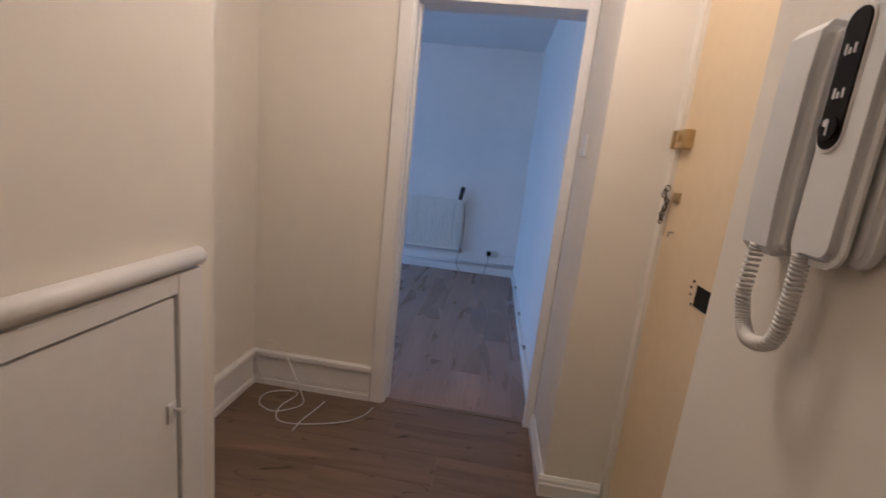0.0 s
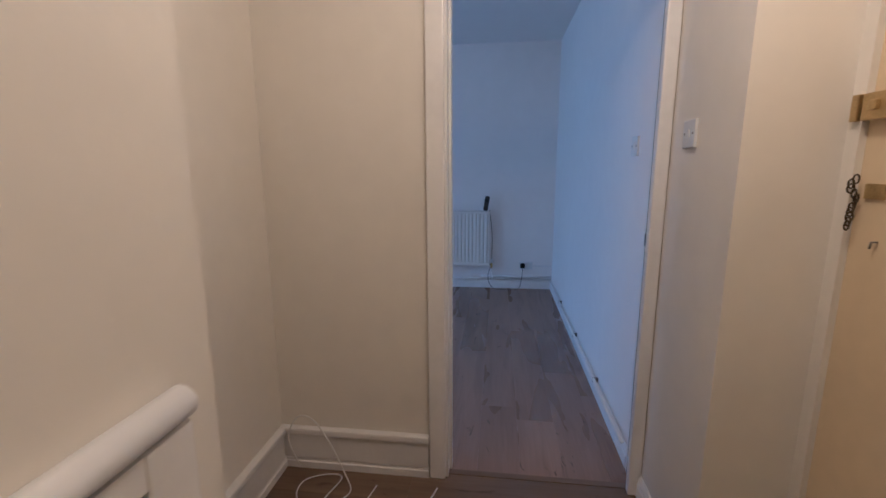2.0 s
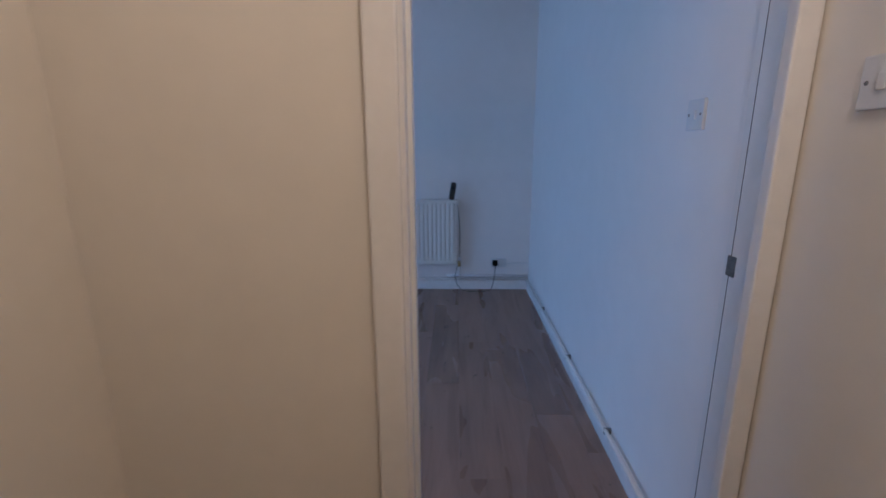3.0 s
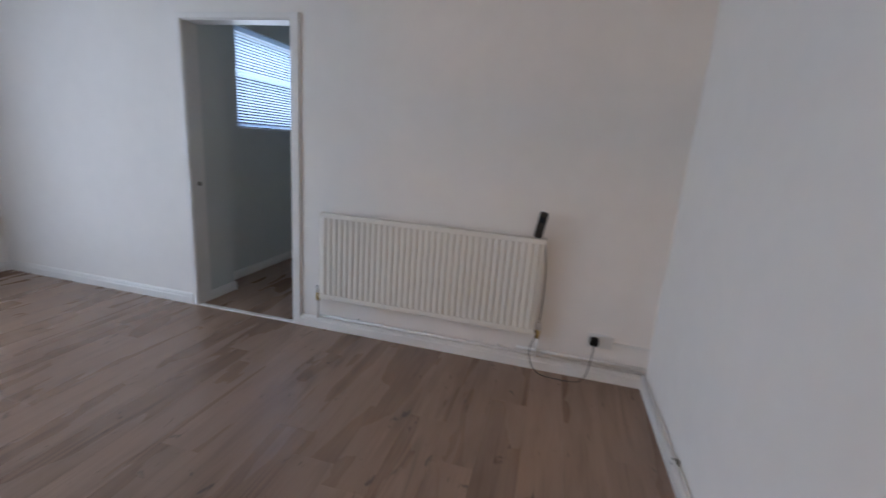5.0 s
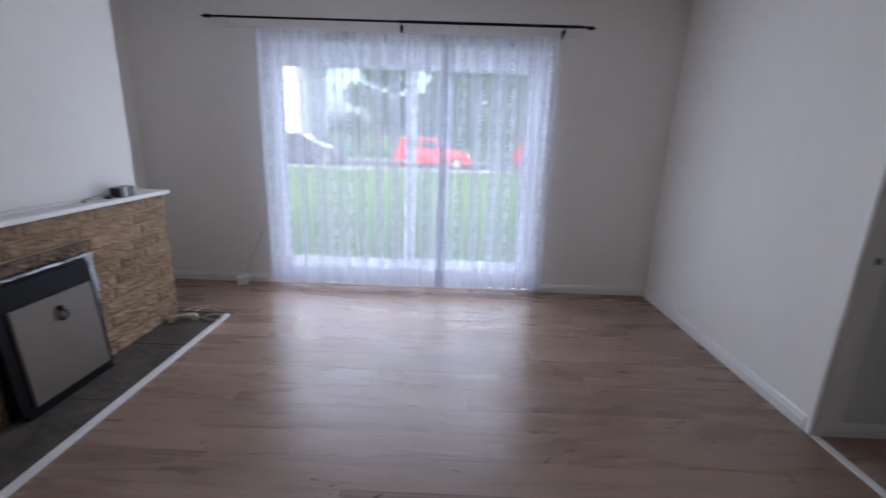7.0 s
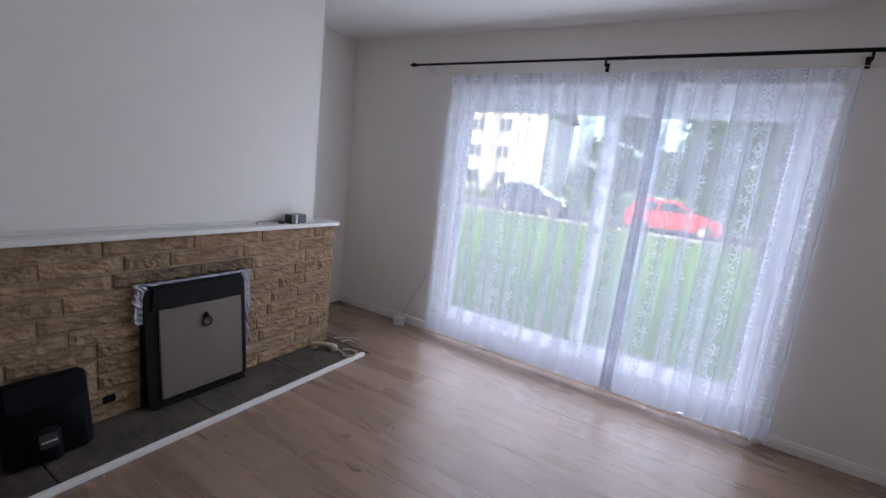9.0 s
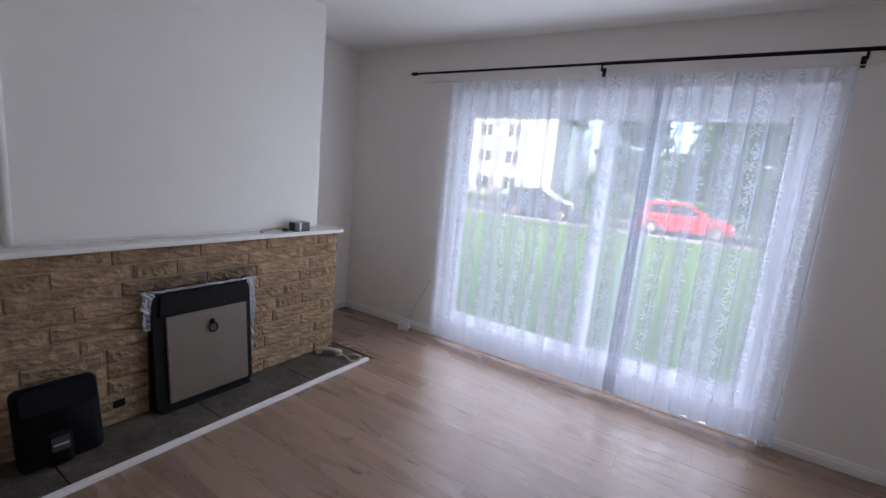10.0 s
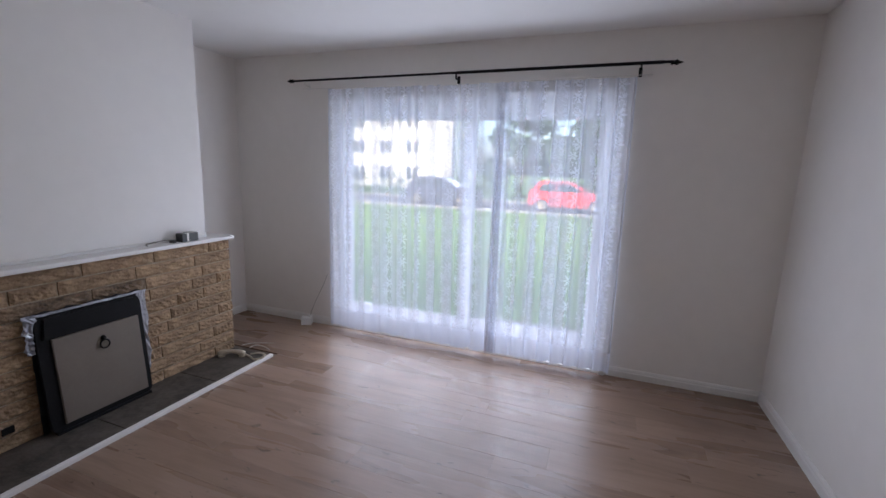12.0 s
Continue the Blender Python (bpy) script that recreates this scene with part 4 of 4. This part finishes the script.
part("tag", leaned(B(-2.675, -2.610, 2.128, 2.131, 0.085, 0.145), LB), DARKBOX, pk)
part("tag_bar", leaned(B(-2.670, -2.615, 2.131, 2.1325, 0.108, 0.116), LB), FOIL, pk, "pale lettering bar")
part("flap", leaned(P(rounded(-2.80, -2.52, 0.26, 0.382, 0.03), "y", 2.096, 2.108, bevel=0.006), LB), NYLON, bag)

# telephone handset on the hearth's end
hp = thing("telephone_handset", (-4.33, 2.10, 0.014), "ivory plastic telephone handset lying on the hearth", "telephone")
arc = [(-4.25 - 0.09 * k / 10, 2.01 + 0.18 * k / 10, 0.035 + 0.022 * math.sin(math.pi * k / 10)) for k in range(11)]
part("body", T(arc, [0.020, 0.024, 0.022, 0.018, 0.016, 0.015, 0.016, 0.018, 0.022, 0.024, 0.020], 12), IVORY, hp, smooth=True)
for p in (arc[1], arc[9]):
    part("cup", T([(p[0], p[1], 0.015), (p[0], p[1], 0.034)], [0.026, 0.024], 14), IVORY, hp)
coil = []
path = smooth_path([(-4.34, 2.20, 0.03), (-4.33, 2.26, 0.024), (-4.30, 2.32, 0.030), (-4.34, 2.36, 0.030), (-4.41, 2.33, 0.028), (-4.41, 2.26, 0.024), (-4.37, 2.22, 0.024)], 8)
for i, p in enumerate(path[:-1]):
    d = path[i + 1] - p
    s1 = Vector((0, 0, 1)).cross(d).normalized()
    for k in range(6):
        a = 2 * math.pi * k / 6
        coil.append(p + d * (k / 6) + 0.006 * (math.cos(a) * Vector((0, 0, 1)) + math.sin(a) * s1))
part("coiled_cord", T(coil, 0.0025, 5), IVORY, hp)
for k, pts in enumerate((((-4.52, 1.98, 0.004), (-4.58, 2.02, 0.004), (-4.63, 2.10, 0.004), (-4.67, 2.20, 0.004)), ((-4.50, 2.08, 0.004), (-4.55, 2.10, 0.012), (-4.57, 2.17, 0.006), (-4.54, 2.26, 0.004)))):
    solo("loose_wire", T(smooth_path(pts, 8), 0.0028, 6), CORD, pts[0], "short end of pale wire lying on the floor", "wire", "wire ends beside the hearth")

# mantel things
bx = thing("small_black_box", (-4.10, 1.93, FZ + 0.028), "small black box with a pale edge on the mantel shelf", "box")
part("body", B(-4.155, -4.025, 1.915, 1.985, FZ + 0.028, FZ + 0.090, bevel=0.004), DARKBOX, bx)
part("label_band", B(-4.078, -4.062, 1.914, 1.986, FZ + 0.030, FZ + 0.0905), CORD, bx, "pale paper band")
part("lid", B(-4.150, -4.080, 1.920, 1.980, FZ + 0.090, FZ + 0.094, bevel=0.001), STEEL, bx)
ft = thing("round_fitting", (-3.98, 1.94, FZ + 0.028), "small dark round fitting on the mantel shelf", "fitting")
part("disc", T([(-3.98, 1.94, FZ + 0.028), (-3.98, 1.94, FZ + 0.046), (-3.98, 1.94, FZ + 0.05)], [0.022, 0.022, 0.016], 16), DARKBOX, ft)
solo("loose_flex", T(smooth_path([(-3.985, 1.94, FZ + 0.045), (-3.93, 1.925, FZ + 0.05), (-3.86, 1.925, FZ + 0.046), (-3.80, 1.92, FZ + 0.040), (-3.79, 1.95, FZ + 0.032)], 8), 0.004, 6), STEEL, (-3.9, 1.93, FZ + 0.03), "short dark flex lying on the mantel shelf", "cable")

# built-in cupboard over the mantel
bc = thing("wall_cupboard", (-2.2, 1.88, 1.0), "white painted built-in cupboard door with mouldings, closed", "cupboard")
part("moulding", T([(-2.575, 1.886, 0.985), (-2.575, 1.886, 2.30)], 0.022, 12), WHITE, bc, "white half-round moulding", True)
dr = part("door", B(-2.522, -1.92, 1.8805, 1.898, 1.003, 2.28, bevel=0.003), WHITE, bc)
part("bead", B(-2.482, -2.458, 1.898, 1.909, 1.03, 2.25, bevel=0.005), WHITE, dr)
part("bead", B(-1.99, -1.965, 1.898, 1.909, 1.03, 2.25, bevel=0.005), WHITE, dr)
part("catch", B(-2.535, -2.500, 1.898, 1.907, 1.105, 1.118, bevel=0.002), STEEL, dr, "small steel catch")
part("catch_knob", T([(-2.512, 1.905, 1.112), (-2.512, 1.920, 1.112)], [0.005, 0.008], 8), STEEL, dr)
part("moulding", T([(-1.88, 1.886, 0.985), (-1.88, 1.886, 2.30)], 0.022, 12), WHITE, bc, smooth=True)

# ---- outside ----
GZ = -0.20
g = bmesh.new()
bmesh.ops.create_grid(g, x_segments=2, y_segments=2, size=400)
for v in g.verts:
    v.co.z = GZ
structure("ground", g, GRASS, "green mown lawn", "lawn")
structure("pavement_patio", B(-6.7, WX - 0.28, 3.6, 5.4, GZ - 0.02, GZ + 0.03), PAVING, "small grey concrete paving outside the door", "paving")
structure("road", B(-28.2, -21.6, -160, 160, GZ - 0.05, GZ + 0.006), ASPHALT, "grey asphalt road", "road")
structure("kerb", B(-21.6, -21.45, -160, 160, GZ - 0.05, GZ + 0.10, bevel=0.02), KERB, "pale concrete kerb", "kerb")
structure("kerb_far", B(-28.35, -28.2, -160, 160, GZ - 0.05, GZ + 0.10, bevel=0.02), KERB, "pale concrete kerb", "kerb")


def car(x, y, paint, label):
    """A small hatchback standing along y, its nose to +y."""
    c = thing("parked_car", (x, y, GZ), label, "car", "parked cars")
    z = GZ + 0.006
    low = [(y - 1.88, z + 0.35), (y - 1.90, z + 0.75), (y - 1.82, z + 0.98), (y + 0.95, z + 0.96), (y + 1.72, z + 0.80), (y + 1.90, z + 0.55), (y + 1.86, z + 0.25), (y - 1.80, z + 0.25)]
    body = part("body", P(low, "x", x - 0.83, x + 0.83, bevel=0.10), paint, c, smooth=False)
    top = [(y - 1.80, z + 0.92), (y - 1.52, z + 1.38), (y - 1.1, z + 1.47), (y + 0.05, z + 1.46), (y + 0.98, z + 0.93)]
    part("cabin", P(top, "x", x - 0.72, x + 0.72, bevel=0.08), paint, c)
    for s in (-1, 1):
        xa, xb = sorted((x + s * 0.70, x + s * 0.725))
        part("side_window", P([(y - 1.40, z + 0.98), (y - 1.25, z + 1.32), (y - 0.62, z + 1.36), (y - 0.62, z + 0.98)], "x", xa, xb), DARKGLASS, c)
        part("side_window", P([(y - 0.55, z + 0.98), (y - 0.55, z + 1.36), (y + 0.02, z + 1.35), (y + 0.72, z + 0.98)], "x", xa, xb), DARKGLASS, c)
        part("headlight", B(x + s * 0.6 - 0.15, x + s * 0.6 + 0.15, y + 1.66, y + 1.84, z + 0.58, z + 0.70, bevel=0.03), UPVC, c)
        part("mirror", B(min(x + s * 0.83, x + s * 0.98), max(x + s * 0.83, x + s * 0.98), y + 0.62, y + 0.74, z + 0.95, z + 1.07, bevel=0.03), paint, c)
        for wy in (-1.2, 1.22):
            xa, xb = sorted((x + s * 0.66, x + s * 0.85))
            wh = part("wheel", T([(xa, y + wy, z + 0.30), (xb, y + wy, z + 0.30)], 0.30, 20), RUBBER, c)
            xc = x + s * 0.852
            part("rim", T([(xc - 0.004, y + wy, z + 0.30), (xc + 0.004, y + wy, z + 0.30)], 0.19, 16), STEEL, wh)
    return c


car(-23.6, 3.2, REDPAINT, "bright red small hatchback parked on the road")
car(-23.4, -3.2, NAVYPAINT, "dark blue small car parked on the road")
car(-26.8, 9.6, REDPAINT, "red small car parked across the road")


def leafy(bm, c, rx, ry, rz, count, size, rnd):
    """Leaf blades strewn through an uneven blob."""
    for _ in range(count):
        d = Vector((rnd.gauss(0, 1), rnd.gauss(0, 1), rnd.gauss(0, 1))).normalized() * rnd.uniform(0.55, 1.0)
        k = 1 + 0.35 * noise.noise(d * 2.3 + Vector(c))
        p = Vector(c) + Vector((d.x * rx, d.y * ry, d.z * rz)) * k
        a = Vector((rnd.gauss(0, 1), rnd.gauss(0, 1), rnd.gauss(0, 1))).normalized()
        b = a.orthogonal().normalized()
        s = size * rnd.uniform(0.6, 1.3)
        vs = [bm.verts.new(p + q) for q in (a * s, b * s * 0.5, -a * s, -b * s * 0.5)]
        bm.faces.new(vs)


def tree(x, y, h, r, seed, trunk_h, label):
    rnd = random.Random(seed)
    t = thing("tree", (x, y, GZ), label, "tree", "trees across the road")
    bm = T([(x, y, GZ - 0.1), (x + 0.05, y, GZ + trunk_h * 0.5), (x, y + 0.1, GZ + trunk_h), (x + 0.1, y, GZ + h * 0.8)], [0.22, 0.17, 0.14, 0.04], 10)
    for k in range(7):
        a, z = rnd.uniform(0, 6.28), GZ + trunk_h * rnd.uniform(0.8, 1.5)
        tube(bm, [(x, y, z), (x + math.cos(a) * r * 0.4, y + math.sin(a) * r * 0.4, z + h * 0.15), (x + math.cos(a) * r * 0.8, y + math.sin(a) * r * 0.8, z + h * 0.25)], [0.08, 0.05, 0.015], 6)
    part("trunk", bm, BARK, t)
    bm = bmesh.new()
    for k in range(14):
        a, q = rnd.uniform(0, 6.28), rnd.uniform(0.1, 0.8)
        zz = GZ + trunk_h + (h - trunk_h) * rnd.uniform(0.05, 0.85)
        leafy(bm, (x + math.cos(a) * r * q, y + math.sin(a) * r * q, zz), r * 0.42, r * 0.42, r * 0.36, 420, 0.21, rnd)
    part("crown", bm, LEAF, t, "dense green leaves")


tree(-33.5, -1.0, 7.5, 2.6, 11, 1.6, "broad green leafy tree beyond the road")
tree(-32.0, 4.0, 9.5, 3.4, 12, 1.4, "tall dense green tree behind the red car")
tree(-34.0, 10.0, 10.0, 3.6, 13, 1.6, "tall dense green tree beyond the road")
tree(-36.0, 17.0, 9.0, 3.4, 14, 1.6, "green leafy tree beyond the road")
tree(-36.0, 25.0, 10.0, 3.8, 15, 1.6, "green leafy tree beyond the road")
tree(-33.0, 7.2, 11.0, 3.6, 17, 1.2, "tall dense green tree beyond the road")
tree(-31.5, 13.0, 10.5, 3.6, 18, 1.2, "dense green tree beyond the road")
tree(-17.5, 8.4, 7.5, 2.2, 16, 2.6, "young tree with a pale trunk on the lawn")
rnd = random.Random(5)
bm = bmesh.new()
for k in range(46):
    leafy(bm, (-31.0 + rnd.uniform(-0.6, 0.6), -30 + k * 1.25, GZ + 0.75), 0.9, 0.9, 0.85, 200, 0.13, rnd)
tagged(solo("hedge", bm, LEAF, (-31, 0, GZ), "long uneven dark green hedge along the road", "hedge"), kind="stuff")


def house(x0, x1, y0, y1, h, label):
    hs = thing("house", ((x0 + x1) / 2, (y0 + y1) / 2, GZ), label, "house", "houses across the road")
    part("wall", B(x0, x1, y0, y1, GZ - 0.1, GZ + h), RENDERED, hs)
    part("roof", P([(x0 - 0.4, GZ + h), (x1 + 0.4, GZ + h), ((x0 + x1) / 2, GZ + h + 2.6)], "y", y0 - 0.4, y1 + 0.4), ROOF, hs)
    y = y0 + 1.3
    while y < y1 - 1.2:
        for z in (0.9, 3.5, 6.1):
            if z + 1.4 < h:
                wi = part("window", B(x1 - 0.02, x1 + 0.05, y - 0.75, y + 0.75, GZ + z - 0.08, GZ + z + 1.28, bevel=0.01), UPVC, hs)
                for a, b in ((-0.68, -0.04), (0.04, 0.68)):
                    part("pane", B(x1 + 0.045, x1 + 0.056, y + a, y + b, GZ + z, GZ + z + 1.2), DARKGLASS, wi)
        y += 3.1
    return hs


house(-52, -43, -34, -9.8, 8.2, "long white rendered block with three rows of windows")

# ---- floor planks and fireplace stones ----


def plank_mesh(name, lx, ly, material):
    """A plank with its top edges eased."""
    e, d = 0.0005, 0.0003
    a, b = lx / 2, ly / 2
    vs = [(-a, -b, -0.010), (a, -b, -0.010), (a, b, -0.010), (-a, b, -0.010), (-a, -b, -d), (a, -b, -d), (a, b, -d), (-a, b, -d),
          (-a + e, -b + e, 0), (a - e, -b + e, 0), (a - e, b - e, 0), (-a + e, b - e, 0)]
    fs = [(8, 9, 10, 11)] + [(i, (i + 1) % 4, 4 + (i + 1) % 4, 4 + i) for i in range(4)] + [(4 + i, 4 + (i + 1) % 4, 8 + (i + 1) % 4, 8 + i) for i in range(4)]
    me = bpy.data.meshes.new(name)
    me.from_pydata(vs, [], fs)
    me.materials.append(material)
    return me


CACHE = {}


def plank(parent, cx, cy, lx, ly, material):
    key = (round(lx, 3), round(ly, 3), material.name)
    if key not in CACHE:
        CACHE[key] = plank_mesh("plank", lx, ly, material)
    o = new("plank", CACHE[key])
    o.parent = parent
    o.location = (cx, cy, 0)


rnd = random.Random(21)
PW, PL = 0.192, 1.29
x = WX
i = 0
while x < -0.001:
    x1 = min(x + PW, 0.0)
    lo = 1.28 if x1 <= -4.44 else (HY1 + 0.033 if x < -1.70 else 2.965)
    y = lo
    step = [0.43, 1.0, 0.72, 1.29, 0.55][i % 5]
    while y < NY - 0.02 - 0.001:
        y1 = min(y + step, NY - 0.013)
        plank(floor, (x + x1) / 2, (y + y1) / 2, x1 - x - 0.0003, y1 - y - 0.0003, WOOD)
        y, step = y1, PL
    x, i = x1, i + 1
y, i = -0.7, 0
while y < HY + 0.014:
    y1 = min(y + PW, HY + 0.015)
    x, step = -1.55, [0.6, 1.1, 0.85][i % 3]
    if y1 < 1.78:
        x = -1.0
    while x < 0.24:
        x1 = min(x + step, 0.24)
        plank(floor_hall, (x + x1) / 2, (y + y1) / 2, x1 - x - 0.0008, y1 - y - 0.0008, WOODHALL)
        x, step = x1, PL
    y, i = y1, i + 1
x, i = -3.45, 0
while x < -1.0:
    x1 = x + PW
    y, step = NY + 0.029, [0.6, 1.1, 0.85][i % 3]
    while y < 8.99:
        y1 = min(y + step, 9.0)
        plank(floor_kitchen, (x + x1) / 2, (y + y1) / 2, x1 - x - 0.0003, y1 - y - 0.0003, WOOD)
        y, step = y1, PL
    x, i = x1, i + 1


def stone_mesh(lx, lz, seed):
    """A split-face stone: a rough front, square back."""
    nx, nz = 12, 5
    vs, fs = [], []
    for j in range(nz + 1):
        for i in range(nx + 1):
            edge = i in (0, nx) or j in (0, nz)
            dep = 0.0 if edge else 0.008 + 0.009 * noise.noise((i * 0.9 + seed * 7.1, j * 1.1, seed * 3.3)) + 0.008 * noise.noise((i * 2.7, j * 2.9 + seed * 5.3, seed))
            vs.append((lx * (i / nx - 0.5), max(dep, -0.004), lz * (j / nz - 0.5)))
    for j in range(nz):
        for i in range(nx):
            a = j * (nx + 1) + i
            fs.append((a, a + nx + 1, a + nx + 2, a + 1))
    base = len(vs)
    vs += [(-lx / 2, -0.06, -lz / 2), (lx / 2, -0.06, -lz / 2), (lx / 2, -0.06, lz / 2), (-lx / 2, -0.06, lz / 2)]
    c = (0, nx, (nz + 1) * (nx + 1) - 1, nz * (nx + 1))
    for k in range(4):
        fs.append((c[k], c[(k + 1) % 4], base + (k + 1) % 4, base + k))
    me = bpy.data.meshes.new("stone")
    me.from_pydata(vs, [], fs)
    bm = bmesh.new()
    bm.from_mesh(me)
    bmesh.ops.recalc_face_normals(bm, faces=bm.faces)
    bm.to_mesh(me)
    bm.free()
    me.materials.append(STONE)
    return me


STONES = {}
rnd = random.Random(77)
ROWS_N = 11
rh = FZ / ROWS_N
for r in range(ROWS_N):
    z = rh * (r + 0.5)
    x = FX0
    first = rnd.choice((0.14, 0.20, 0.27, 0.33)) if r else 0.2
    while x < FX1 - 0.02:
        ln = first if x == FX0 else rnd.choice((0.22, 0.33, 0.44, 0.44))
        x1 = min(x + ln, FX1)
        if FX1 - x1 < 0.06:
            x1 = FX1
        low = z < 0.62
        if low and x < SX0 + 0.03 < x1:
            x1 = SX0 + 0.03
        if low and x < SX1 - 0.03 < x1:
            x1 = SX1 - 0.03 if x < SX1 - 0.05 else x1
        if not (low and SX0 + 0.02 < x and x1 < SX1 - 0.02):
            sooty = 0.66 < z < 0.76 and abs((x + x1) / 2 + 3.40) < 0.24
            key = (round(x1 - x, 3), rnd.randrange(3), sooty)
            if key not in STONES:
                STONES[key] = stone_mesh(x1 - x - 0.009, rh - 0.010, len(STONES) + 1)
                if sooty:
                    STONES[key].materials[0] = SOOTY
            o = new("stone", STONES[key])
            o.parent = fp
            o.location = Vector(((x + x1) / 2, FY - 0.004, z)) - OFF[fp]
        x = x1
    for y0, y1 in ((1.30, 1.56), (1.56, 1.76), (1.76, 1.955)) if r % 2 else ((1.30, 1.42), (1.42, 1.70), (1.70, 1.955)):
        key = ("s", round(y1 - y0, 3))
        if key not in STONES:
            STONES[key] = stone_mesh(y1 - y0 - 0.009, rh - 0.010, len(STONES) + 1)
        o = new("stone", STONES[key])
        o.parent = fp
        o.location = Vector((FX0 + 0.016, (y0 + y1) / 2, z)) - OFF[fp]
        o.rotation_euler = (0, 0, radians(90))
